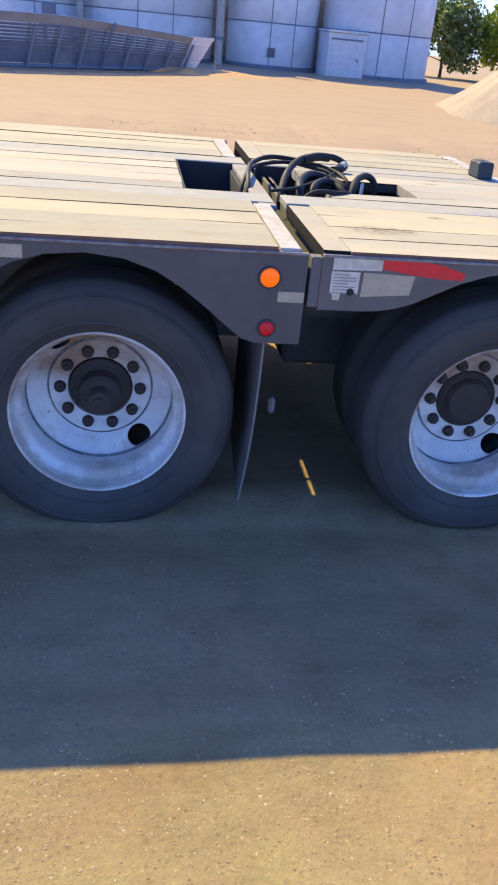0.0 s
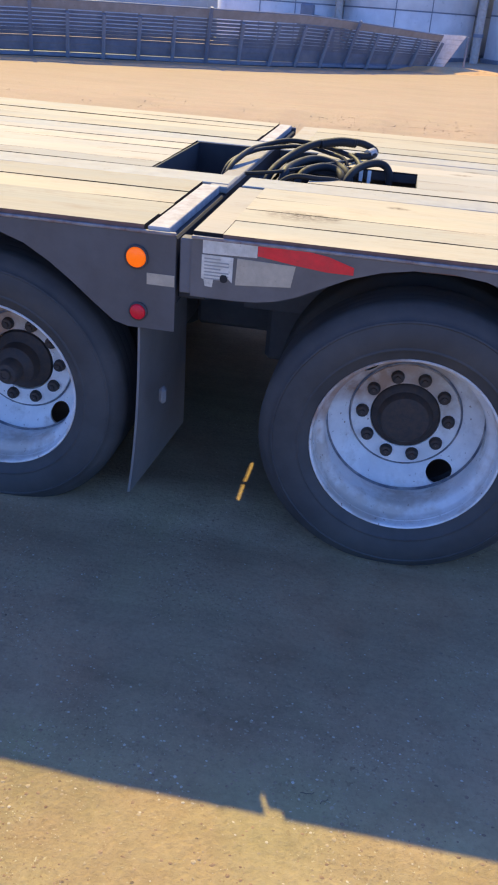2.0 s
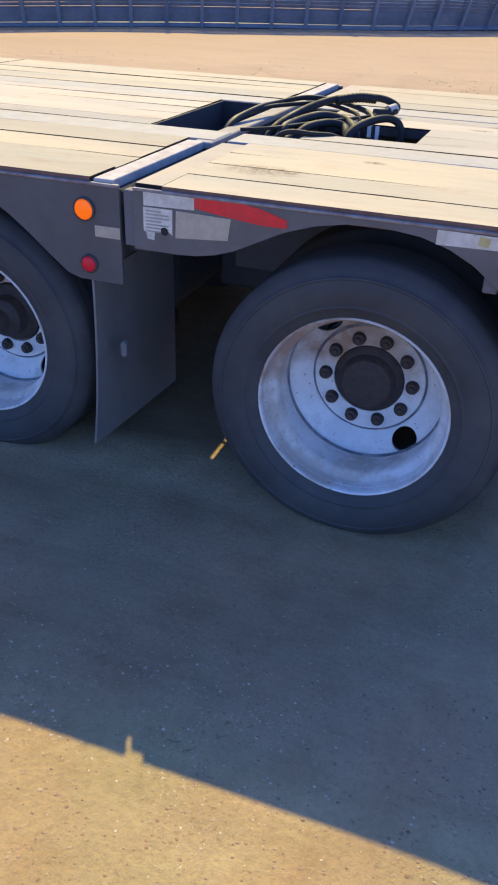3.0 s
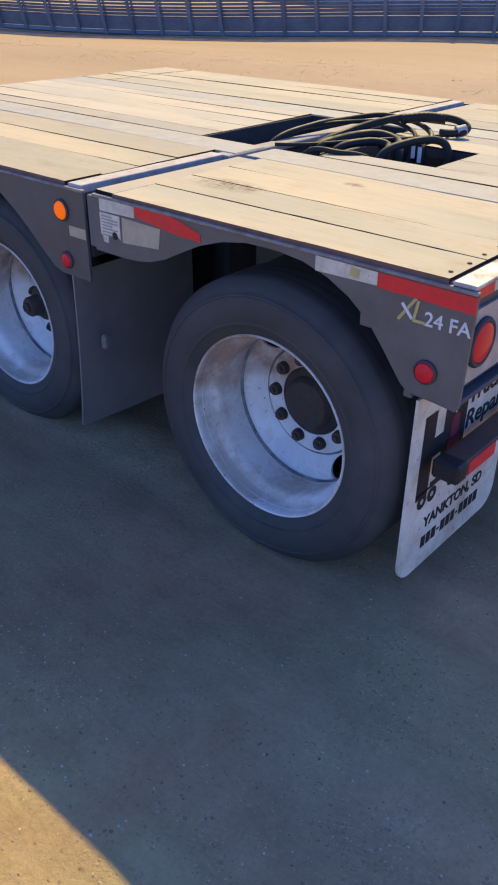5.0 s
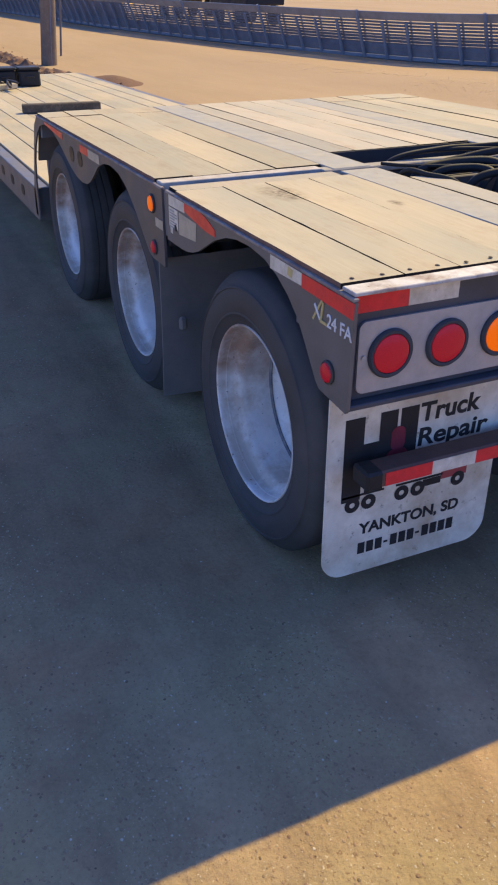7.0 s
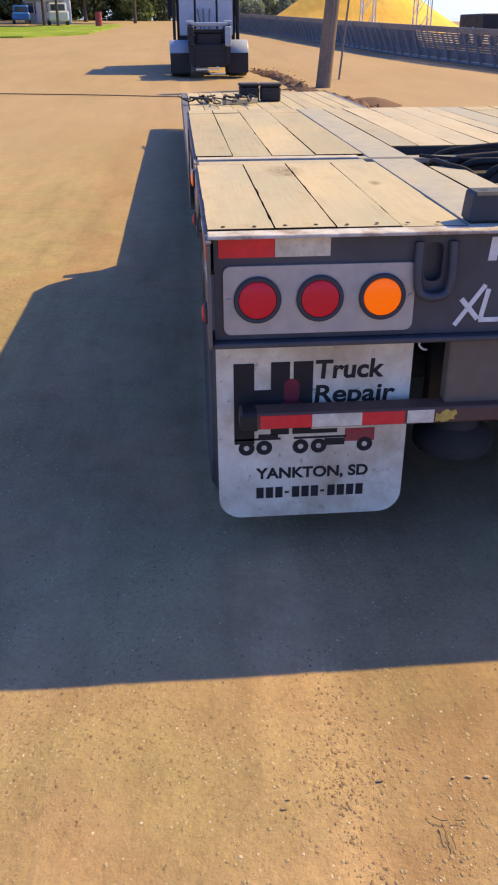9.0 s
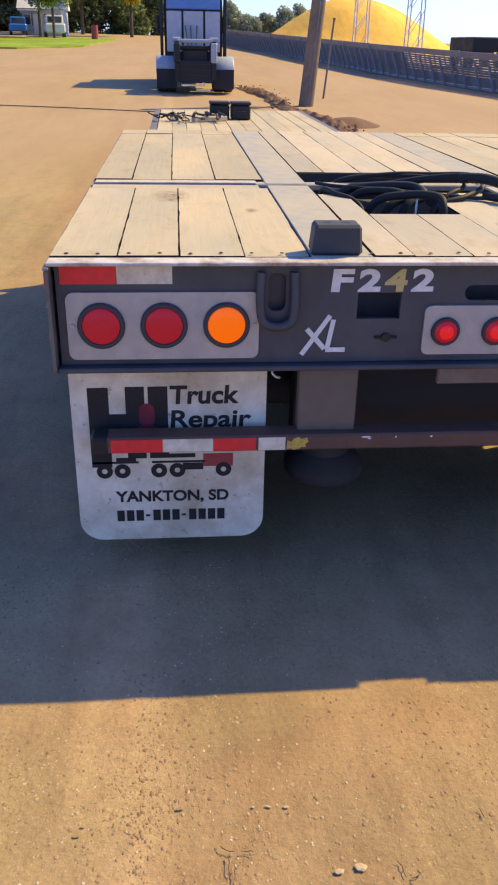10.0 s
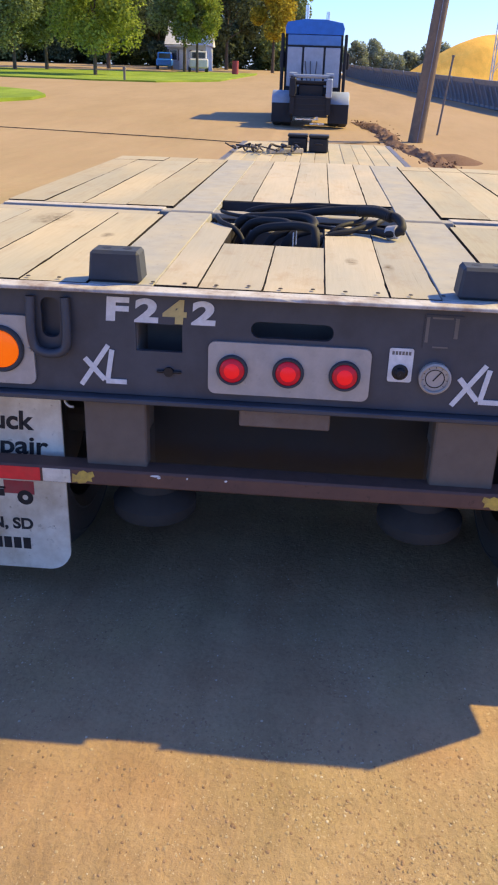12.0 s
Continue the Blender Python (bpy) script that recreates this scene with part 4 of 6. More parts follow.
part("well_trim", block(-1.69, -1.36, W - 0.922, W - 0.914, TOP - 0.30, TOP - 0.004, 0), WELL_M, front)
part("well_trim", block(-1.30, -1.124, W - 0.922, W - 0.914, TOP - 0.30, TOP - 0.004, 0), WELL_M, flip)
# bolts along the plank ends
rng = random.Random(77)
bolt = part("bolt", lathe([(0.0005, 0.003), (0.005, 0.002), (0.0065, 0.0)], 8, "z"), NUT_M, flip)
bolt.location = (-0.052, 0.05, TOP + 0.003)
for k in range(1, 30):
    o2 = new("bolt", bolt.data)
    o2.parent, o2.location = flip, (-0.052 + rng.uniform(-0.006, 0.006), 0.05 + (W - 0.1) * k / 29, TOP + 0.003)

# rear panel with its openings
part("joint_dirt", block(-0.036, -0.014, 0.014, W - 0.014, TOP - 0.034, TOP - 0.0075, 0), CLOD, flip)
for y0, y1, x1 in ((0.004, 1.88, 0.042), (1.88, 2.07, 0.020), (2.07, W - 0.004, 0.042)):
    lip = block(-0.020, x1, y0, y1, TOP - 0.011, TOP - 0.001, 0.002)
    bmesh.ops.subdivide_edges(lip, edges=[e for e in lip.edges if abs(e.verts[0].co.y - e.verts[1].co.y) > 0.1], cuts=90)
    for v in lip.verts:
        dent = noise.noise(Vector((v.co.y * 17, v.co.z * 30, 3)))
        if v.co.x > 0.0 and dent > 0.25:
            v.co.x -= 0.012 * (dent - 0.25)
            v.co.z -= 0.006 * (dent - 0.25)
    part("deck_lip", lip, LIP_M, flip, "scuffed whitish steel rear deck lip")
bm = bmesh.new()
hole_loops = [[(0.02, 0.775), (W - 0.02, 0.775), (W - 0.02, TOP - 0.02), (0.02, TOP - 0.02)], [(0.868, 0.905), (0.995, 0.905), (0.995, 0.982), (0.868, 0.982)], rounded(1.180, 1.400, 0.958, 1.003, 0.022), rounded(0.610, 0.660, 0.930, 1.040, 0.02), rounded(0.943, 0.973, 0.842, 0.858, 0.007)]
es = []
for lp in hole_loops:
    vs = [bm.verts.new((0, y, z)) for y, z in lp]
    es += [bm.edges.new((vs[k], vs[(k + 1) % len(vs)])) for k in range(len(vs))]
bmesh.ops.triangle_fill(bm, edges=es, use_beauty=True)
ext = bmesh.ops.extrude_face_region(bm, geom=list(bm.faces))
bmesh.ops.translate(bm, verts=[v for v in ext["geom"] if isinstance(v, bmesh.types.BMVert)], vec=(-0.016, 0, 0))
panel = part("rear_panel", bm, STEEL, flip, "dark blue-grey painted steel rear panel")
part("recess_back", block(-0.16, -0.15, 0.5, 1.75, 0.78, 1.04), CHASSIS, flip)
part("bottom_flange", block(-0.10, 0.030, 0.010, W - 0.010, 0.757, 0.772, 0.003), STEEL, flip)
part("tie_ring", sweep([(0.012, 0.588, 1.045), (0.020, 0.586, 0.96), (0.022, 0.596, 0.905), (0.022, 0.636, 0.890), (0.022, 0.676, 0.905), (0.020, 0.684, 0.96), (0.012, 0.682, 1.045)], 0.013), STEEL, flip, smooth=True)
part("ring_pocket", block(-0.042, -0.034, 0.590, 0.680, 0.915, 1.05, 0), STEEL, flip)
part("pin_bar", rod((0.004, 0.925, 0.850), (0.004, 0.992, 0.850), 0.004), BLACK, flip)
part("pin_knob", rod((-0.004, 0.958, 0.850), (0.010, 0.958, 0.850), 0.013, n=18), BLACK, flip)


def lamp(parent, y, z, r, material, label, face=0.0):
    g = part("lamp", lathe([(r * 1.26, face), (r * 1.26, face + 0.006), (r * 1.18, face + 0.011), (r * 1.03, face + 0.010), (r, face + 0.004)], 40, "x"), DOCK, parent, label, True)
    g.location = (0, y, z)
    if r < 0.04:
        part("core", lathe([(r * 0.62, face + 0.0155), (r * 0.4, face + 0.019), (0.0005, face + 0.020)], 28, "x"), RED_BRIGHT, g, smooth=True)
        material = RED_LENS
    part("lens", lathe([(r * 1.02, face + 0.004), (r * 0.98, face + 0.010), (r * 0.8, face + 0.014), (r * 0.4, face + 0.0165), (0.0005, face + 0.017)], 40, "x"), material, g, smooth=True)


for flip_y in (False, True):
    u0, u1 = (0.044, 0.585) if not flip_y else (W - 0.585, W - 0.044)
    part("lamp_plate", prism(rounded(u0, u1, 0.792, 0.988, 0.022), 0.008, rear(0.001)), PLATE, flip, "dusty brushed aluminium lamp plate")
    for y, mat, lab in ((0.139, RED_LENS, "round red tail lamp"), (0.315, RED_LENS, "round red tail lamp"), (0.492, AMBER, "round amber turn lamp")):
        lamp(flip, W - y if flip_y else y, 0.893, 0.053, mat, lab, 0.009)
    for k, (a, b, mat) in enumerate(((0.033, 0.188, TAPE_R), (0.188, 0.342, TAPE_W))):
        if flip_y:
            a, b = W - b, W - a
        part("reflector_strip", block(0.0005, 0.002, a, b - 0.001, 1.010, 1.062, 0), mat, flip)
    for y in (0.059, 0.573):
        part("screw", rod((0.006, W - y if flip_y else y, 0.893), (0.014, W - y if flip_y else y, 0.893), 0.006, n=10), PALE_STEEL, flip)
part("lamp_plate", prism(rounded(1.067, 1.505, 0.797, 0.945, 0.020), 0.008, rear(0.001)), PLATE, flip, "dusty brushed aluminium lamp plate")
for y in (1.133, 1.285, 1.437):
    lamp(flip, y, 0.868, 0.034, RED_BRIGHT, "small round bright red marker lamp", 0.009)
valve = part("valve_plate", prism(rounded(1.551, 1.615, 0.858, 0.952, 0.006), 0.003, rear(0.001)), INK_W, flip, "small white valve label plate")
part("knob", lathe([(0.022, 0.003), (0.022, 0.006), (0.014, 0.008), (0.014, 0.020), (0.010, 0.024), (0.0005, 0.024)], 20, "x"), BLACK, valve, smooth=True).location = (0, 1.583, 0.886)
for k in range(6):
    part("label_bar", block(0.003, 0.0042, 1.558 + 0.0087 * k, 1.5645 + 0.0087 * k, 0.934, 0.944, 0), SKIRT, valve)
gauge = part("pressure_gauge", lathe([(0.042, 0.0), (0.043, 0.018), (0.038, 0.022), (0.035, 0.018)], 36, "x"), PALE_STEEL, flip, "round air pressure gauge with pale dial", True)
gauge.location = (0, 1.676, 0.876)
part("dial", lathe([(0.037, 0.014), (0.0005, 0.014)], 36, "x"), PLATE, gauge)
part("dial_ring", lathe([(0.026, 0.0142), (0.026, 0.0152), (0.0235, 0.0152), (0.0235, 0.0142)], 32, "x"), INK, gauge)
for k in range(9):
    u = radians(-40 + 32.5 * k)
    part("tick", rod((0.0148, 0.029 * math.cos(u), 0.029 * math.sin(u)), (0.0148, 0.034 * math.cos(u), 0.034 * math.sin(u)), 0.0008, n=4), INK, gauge)
needle = block(0.0145, 0.016, -0.0015, 0.0015, -0.008, 0.024, 0)
bmesh.ops.rotate(needle, verts=needle.verts, matrix=Matrix.Rotation(radians(-38), 3, "X"))
part("needle", needle, INK, gauge)
part("placard", block(0.0005, 0.003, 1.634, 1.732, 0.955, 1.046, 0), STEEL, flip, "bare serial plate")
for y0, y1, z0, z1 in ((1.638, 1.646, 0.972, 1.040), (1.712, 1.722, 0.985, 1.040), (1.660, 1.700, 0.958, 0.962), (1.652, 1.706, 1.036, 1.041)):
    part("placard_bar", block(0.003, 0.0042, y0, y1, z0, z1, 0), SKIRT, flip)
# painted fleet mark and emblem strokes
for k, (ch, mat) in enumerate((("F", INK_W), ("2", INK_W), ("4", INK_Y), ("2", INK_W))):
    writing("letter", ch, 0.066, 0.066, (0.788 + 0.077 * k, 0.985), rear(0.0012), mat, flip, 0.042, 0.05)


def strokes(parent, u, v, w, h, place, mats):
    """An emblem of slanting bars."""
    high = 0.0008
    for (a, b, t), mat in zip((((0.0, -0.08), (0.62, 1.12), 0.14), ((0.10, 0.72), (0.52, 0.10), 0.15), ((0.70, 1.0), (0.58, 0.08), 0.14), ((0.55, 0.07), (1.0, 0.07), 0.14)), mats):
        p, q = Vector((u + a[0] * w, v + a[1] * h)), Vector((u + b[0] * w, v + b[1] * h))
        d = (q - p).normalized()
        o = Vector((-d.y, d.x)) * t * h * 0.5
        high += 0.0006
        part("emblem_bar", prism([tuple(p - o), tuple(q - o), tuple(q + o), tuple(p + o)], high, place), mat, parent)


strokes(flip, 0.712, 0.806, 0.128, 0.098, rear(0.0012), [INK_W] * 4)
strokes(flip, W - 0.86, 0.806, 0.128, 0.098, rear(0.0012), [INK_W] * 4)
# under-ride bumper
TORN = [(0.676, 0.504), (0.690, 0.508), (0.696, 0.502), (0.715, 0.505), (0.722, 0.512), (0.736, 0.510), (0.733, 0.522), (0.743, 0.528), (0.738, 0.543), (0.722, 0.538), (0.712, 0.545), (0.698, 0.540), (0.690, 0.528), (0.678, 0.534)]
bumper = part("bumper", block(-0.045, 0.032, 0.089, W - 0.089, 0.498, 0.550, 0.006), BUMPER_M, flip, "rusty dark steel rear under-ride bumper")
for y0, y1 in ((0.086, 0.143), (W - 0.143, W - 0.086)):
    part("end_cap", block(-0.049, 0.0335, y0, y1, 0.492, 0.5515, 0.008), BLACK, bumper, "dark rust-stained bumper end cap")
for a, b, mat in ((0.146, 0.301, TAPE_R), (0.301, 0.452, TAPE_W), (0.452, 0.582, TAPE_R), (0.590, 0.672, TAPE_W)):
    part("reflector_strip", block(0.0325, 0.034, a, b, 0.503, 0.545, 0), mat, bumper)
    part("reflector_strip", block(0.0325, 0.034, W - b, W - a, 0.503, 0.545, 0), mat, bumper)
part("reflector_strip", prism(TORN, 0.0015, rear(0.0325)), MUSTARD, bumper, "torn yellow tape remnant")
part("reflector_strip", prism([(W - y, z) for y, z in reversed(TORN)], 0.0015, rear(0.0325)), MUSTARD, bumper, "torn yellow tape remnant")
for y, z, w in ((0.905, 0.540, 0.030), (0.925, 0.535, 0.012), (1.01, 0.538, 0.006), (1.12, 0.538, 0.009)):
    part("paint_chip", prism([(y, z), (y + w * 0.5, z - 0.003), (y + w, z + 0.001), (y + w * 0.8, z + 0.004), (y + w * 0.2, z + 0.003)], 0.0012, rear(0.0325)), INK_W, bumper)
for y0, y1 in ((0.712, 0.890), (W - 0.890, W - 0.712)):
    part("bumper_post", block(-0.06, -0.005, y0, y1, 0.546, 0.758, 0.005), POST_M, flip, "rusty steel bumper upright")
part("wiring", sweep([(-0.07, 0.655, 0.752), (-0.072, 0.650, 0.735), (-0.07, 0.640, 0.728), (-0.072, 0.638, 0.712), (-0.07, 0.650, 0.700), (-0.072, 0.662, 0.698)], 0.0035, 8), INK_W, flip, "pale loop of wiring", True)
part("hitch_plate", block(-0.075, -0.055, 1.150, 1.410, 0.675, 0.758, 0.004), PALE_RUST, flip)
# black plate added to keep the opening above the bumper dark
part("crossbeam", block(-0.26, -0.22, 0.72, W - 0.72, 0.37, 0.745, 0.01), BLACK, flip)
for y0 in (0.735, W - 0.875):
    b = block(-0.118, -0.034, y0, y0 + 0.145, TOP, TOP + 0.084, 0.008)
    for v in b.verts:
        if v.co.z > TOP + 0.05:
            v.co.y += (y0 + 0.072 - v.co.y) * 0.09
    dock = part("bump_block", b, DOCK, flip, "black rubber dock bumper block")
    for dy in (0.045, 0.10):
        part("bolt_hole", rod((-0.078, y0 + dy, TOP + 0.083), (-0.078, y0 + dy, TOP + 0.0845), 0.013, n=14), BLACK, dock)


def flap(parent, name, x, y0, y1, z0, z1, material, label, bend, corner=0.055, twist=0.0, wave=0.008):
    """A hanging rubber sheet with rounded lower corners and a slight belly."""
    bm = bmesh.new()
    nu, nv = 14, 44
    for s in (0, 1):
        for j in range(nv + 1):
            v = z0 + (z1 - z0) * (j / nv) ** 1.7
            inset = 0.0
            if v < z0 + corner:
                inset = corner - math.sqrt(max(0, corner ** 2 - (z0 + corner - v) ** 2))
            for i in range(nu + 1):
                u = y0 + inset + (y1 - y0 - 2 * inset) * i / nu
                f = (z1 - v) / (z1 - z0)
                bm.verts.new((x + bend * f * f * (1 - twist * (i / nu)) + wave * math.sin(3.0 * u + 2 * f) * f - 0.008 * s, u, v))
    bm.verts.ensure_lookup_table()
    n1 = (nu + 1) * (nv + 1)
    idx = lambda s, j, i: bm.verts[s * n1 + j * (nu + 1) + i]
    for j in range(nv):
        for i in range(nu):
            bm.faces.new((idx(0, j, i), idx(0, j, i + 1), idx(0, j + 1, i + 1), idx(0, j + 1, i)))
            bm.faces.new((idx(1, j, i), idx(1, j + 1, i), idx(1, j + 1, i + 1), idx(1, j, i + 1)))
        for i in (0, nu):
            bm.faces.new((idx(0, j, i), idx(0, j + 1, i), idx(1, j + 1, i), idx(1, j, i)))
    for i in range(nu):
        for j in (0, nv):
            bm.faces.new((idx(0, j, i), idx(0, j, i + 1), idx(1, j, i + 1), idx(1, j, i)))
    return part(name, bm, material, parent, label, True)


FX = -0.062
for far in (False, True):
    o = (W - 0.648) if far else 0.0
    fl = flap(flip, "mud_flap", FX, 0.022 + o, 0.622 + o, 0.136, 0.752, FLAP_W, "dirty white rubber mud flap with printed emblem", 0.0, 0.075, 0.0, 0.0)
    fl.location = (-0.014, 0, -0.010)
    face = rear(FX + 0.0004)

    def sign(name, u0, u1, v0, v1, mat, thick=0.0012):
        part(name, prism([(u0 + o, v0), (u1 + o, v0), (u1 + o, v1), (u0 + o, v1)], thick, face), mat, fl)
    for u0, u1, v0, v1 in ((0.074, 0.137, 0.408, 0.680), (0.188, 0.246, 0.438, 0.682), (0.137, 0.188, 0.530, 0.592), (0.257, 0.317, 0.438, 0.682), (0.317, 0.400, 0.438, 0.452)):
        sign("emblem_block", u0, u1, v0, v1, INK)
    part("emblem_accent", prism(rounded(0.228 + o, 0.276 + o, 0.548, 0.626, 0.022), 0.0024, face), RED_PRINT, fl)
    part("emblem_accent", prism(rounded(0.216 + o, 0.288 + o, 0.505, 0.552, 0.020), 0.0030, face), RED_PRINT, fl)
    writing("lettering", "Truck", 0.212, 0.062, (0.324 + o, 0.622), face, INK, fl, 0.028, 0.06)
    writing("lettering", "Repair", 0.252, 0.078, (0.324 + o, 0.524), face, INK, fl, 0.022, 0.06)
    sign("truck_line", 0.075, 0.220, 0.420, 0.427, INK)
    sign("truck_line", 0.262, 0.430, 0.420, 0.427, INK)
    sign("truck_line", 0.150, 0.212, 0.427, 0.440, INK)
    sign("truck_cab", 0.425, 0.520, 0.405, 0.450, INK_R)
    sign("truck_line", 0.360, 0.425, 0.394, 0.418, INK)
    for u in (0.112, 0.168, 0.284, 0.342, 0.490):
        part("printed_wheel", lathe([(0.009, FX + 0.0018), (0.0255, FX + 0.0018)], 20, "x"), INK, fl).location = (0, u + o, 0.393)
    writing("lettering", "YANKTON, SD", 0.366, 0.047, (0.141 + o, 0.272), face, INK, fl, 0.032)
    u = 0.143
    for n in (3, 3, 4):
        for k in range(n):
            sign("number_bar", u, u + 0.024, 0.207, 0.247, INK)
            u += 0.031
        if n == 3:
            sign("number_bar", u, u + 0.014, 0.223, 0.230, INK)
            u += 0.024
    part("flap_bar", block(-0.130, -0.104, 0.03 + o, 0.63 + o, 0.735, 0.757, 0.003), CHASSIS, flip)
    flap(front, "mud_flap", -1.462, 0.012 if not far else W - 0.60, 0.60 if not far else W - 0.012, 0.135, 0.765, FLAP_G, "dusty grey rubber mud flap", -0.046, 0.01, 0.0 if far else 1.15)

# lamps, tape and labels on the near side skirts
SY = -0.0005


def side_lamp(parent, x, z, r, mat, label):
    g = part("side_lamp", lathe([(r * 1.2, 0.0), (r * 1.2, -0.006), (r * 1.02, -0.009), (r, -0.006)], 28), RUBBER, parent, label, True)
    g.location = (x, 0, z)
    part("lens", lathe([(r * 1.02, -0.006), (r * 0.9, -0.012), (r * 0.5, -0.016), (0.0005, -0.017)], 28), mat, g, smooth=True)


side_lamp(front, -1.470, 0.985, 0.031, AMBER, "round amber side marker lamp")
side_lamp(front, -1.465, 0.815, 0.025, RED_LENS, "small round red side lamp")
side_lamp(flip, -0.057, 0.838, 0.027, RED_LENS, "small round red side lamp")


def patch(parent, name, pts, mat, t=0.0015):
    return part(name, prism(pts, t, side(SY)), mat, parent)


patch(flip, "reflector_strip", [(-1.268, 1.020), (-1.105, 1.024), (-1.105, 1.062), (-1.268, 1.062)], TAPE_W)
patch(flip, "reflector_strip", [(-1.104, 1.030), (-0.99, 1.015), (-0.90, 1.006), (-0.822, 1.006), (-0.822, 1.028), (-0.90, 1.052), (-0.96, 1.060), (-1.104, 1.062)], TAPE_R)
patch(flip, "sticker", [(-1.270, 0.945), (-1.262, 0.942), (-1.258, 0.922), (-1.236, 0.920), (-1.233, 0.944), (-1.214, 0.948), (-1.205, 0.938), (-1.190, 0.952), (-1.176, 0.940), (-1.175, 1.016), (-1.270, 1.016)], TAPE_W)
patch(flip, "sticker", [(-1.166, 0.935), (-1.000, 0.948), (-0.990, 1.012), (-1.163, 1.016)], TAPE_Y)
for k in range(7):
    patch(flip, "sticker_bar", [(-1.262, 1.004 - 0.010 * k), (-1.262 + (0.075 if k % 3 else 0.05), 1.004 - 0.010 * k), (-1.262 + (0.075 if k % 3 else 0.05), 1.008 - 0.010 * k), (-1.262, 1.008 - 0.010 * k)], RAIL_M, 0.0022)
patch(flip, "sticker_spot", rounded(-1.213, -1.190, 0.938, 0.962, 0.010), INK, 0.0024)
patch(flip, "reflector_strip", [(-0.408, 1.018), (-0.218, 1.022), (-0.218, 1.056), (-0.408, 1.058)], TAPE_W)
patch(flip, "reflector_strip", [(-0.217, 1.018), (0.049, 1.014), (0.050, 1.056), (-0.217, 1.056)], TAPE_R)
patch(flip, "tape_scuff", [(-0.300, 1.030), (-0.272, 1.026), (-0.268, 1.050), (-0.296, 1.054)], INK_Y, 0.002)
patch(front, "sticker", [(-1.438, 0.905), (-1.352, 0.905), (-1.352, 0.940), (-1.438, 0.940)], TAPE_Y)
patch(front, "reflector_strip", [(-2.44, 1.006), (-2.235, 1.006), (-2.235, 1.047), (-2.44, 1.047)], TAPE_Y)
patch(front, "reflector_strip", [(-3.42, 1.043), (-2.98, 1.015), (-2.98, 1.050), (-3.42, 1.056)], TAPE_R)
patch(front, "reflector_strip", [(-2.60, 1.010), (-2.44, 1.010), (-2.44, 1.048), (-2.60, 1.048)], TAPE_R)
for x in (-2.79, -2.62):
    patch(front, "slot", rounded(x - 0.045, x + 0.045, 0.935, 1.010, 0.036), BLACK, 0.002)
strokes(flip, -0.150, 0.958, 0.075, 0.055, side(SY), [INK_Y, INK_W, INK_Y, INK_Y])
writing("lettering", "24 FA", 0.124, 0.036, (-0.078, 0.956), side(SY), INK_W, flip, 0.012)

# hoses looping over the hinge
HZ = TOP
for pts, r, ribs in (
    ([(-1.27, 1.06, 0.90), (-1.262, 1.10, HZ - 0.03), (-1.206, 1.30, HZ + 0.030), (-1.119, 1.48, HZ + 0.064), (-1.021, 1.57, HZ + 0.073), (-0.925, 1.63, HZ + 0.066), (-0.862, 1.64, HZ + 0.040), (-0.87, 1.60, HZ + 0.022), (-0.94, 1.55, HZ + 0.019)], 0.0155, 0),
    ([(-1.43, 0.98, 0.94), (-1.417, 1.05, HZ - 0.005), (-1.389, 1.28, HZ + 0.034), (-1.345, 1.46, HZ + 0.041), (-1.25, 1.58, HZ + 0.054), (-1.122, 1.60, HZ + 0.046), (-1.016, 1.56, HZ + 0.032), (-0.93, 1.47, HZ + 0.016), (-0.90, 1.36, HZ - 0.02), (-0.88, 1.30, 0.92)], 0.011, 0),
    ([(-1.46, 1.02, 0.92), (-1.435, 1.10, HZ - 0.002), (-1.375, 1.32, HZ + 0.030), (-1.30, 1.47, HZ + 0.034), (-1.17, 1.53, HZ + 0.042), (-1.06, 1.50, HZ + 0.030), (-0.97, 1.41, HZ + 0.012), (-0.94, 1.30, 0.98)], 0.009, 0),
    ([(-1.20, 0.98, 0.94), (-1.190, 1.04, HZ - 0.010), (-1.173, 1.15, HZ + 0.016), (-1.099, 1.30, HZ + 0.028), (-1.005, 1.33, HZ + 0.008), (-0.945, 1.25, HZ - 0.020), (-0.92, 1.19, 0.94)], 0.018, 0),
    ([(-1.14, 1.02, 0.94), (-1.13, 1.08, HZ - 0.012), (-1.07, 1.20, HZ + 0.014), (-1.00, 1.25, HZ + 0.004), (-0.96, 1.18, HZ - 0.03), (-0.94, 1.12, 0.94)], 0.016, 0),
    ([(-0.95, 1.07, 0.96), (-0.938, 1.12, HZ - 0.006), (-0.895, 1.23, HZ + 0.028), (-0.825, 1.325, HZ + 0.034), (-0.780, 1.34, HZ + 0.000), (-0.772, 1.335, 0.98)], 0.0155, 0),
    ([(-1.10, 1.50, HZ + 0.062), (-1.02, 1.565, HZ + 0.072), (-0.95, 1.61, HZ + 0.066)], 0.019, 12),
    ([(-1.33, 0.95, HZ + 0.006), (-1.22, 1.02, HZ + 0.010), (-1.08, 1.20, HZ + 0.018), (-0.98, 1.40, HZ + 0.014), (-0.92, 1.56, HZ + 0.012), (-0.96, 1.66, HZ + 0.010)], 0.007, 0),
    ([(-1.26, 0.96, 0.98), (-1.16, 0.95, HZ + 0.004), (-1.05, 0.98, HZ + 0.008), (-0.95, 1.06, HZ - 0.02), (-0.90, 1.12, 0.92)], 0.010, 0),
):
    part("hose", sweep(pts, r, 12, ribs), SLEEVE, flip, "black rubber air hose", True)
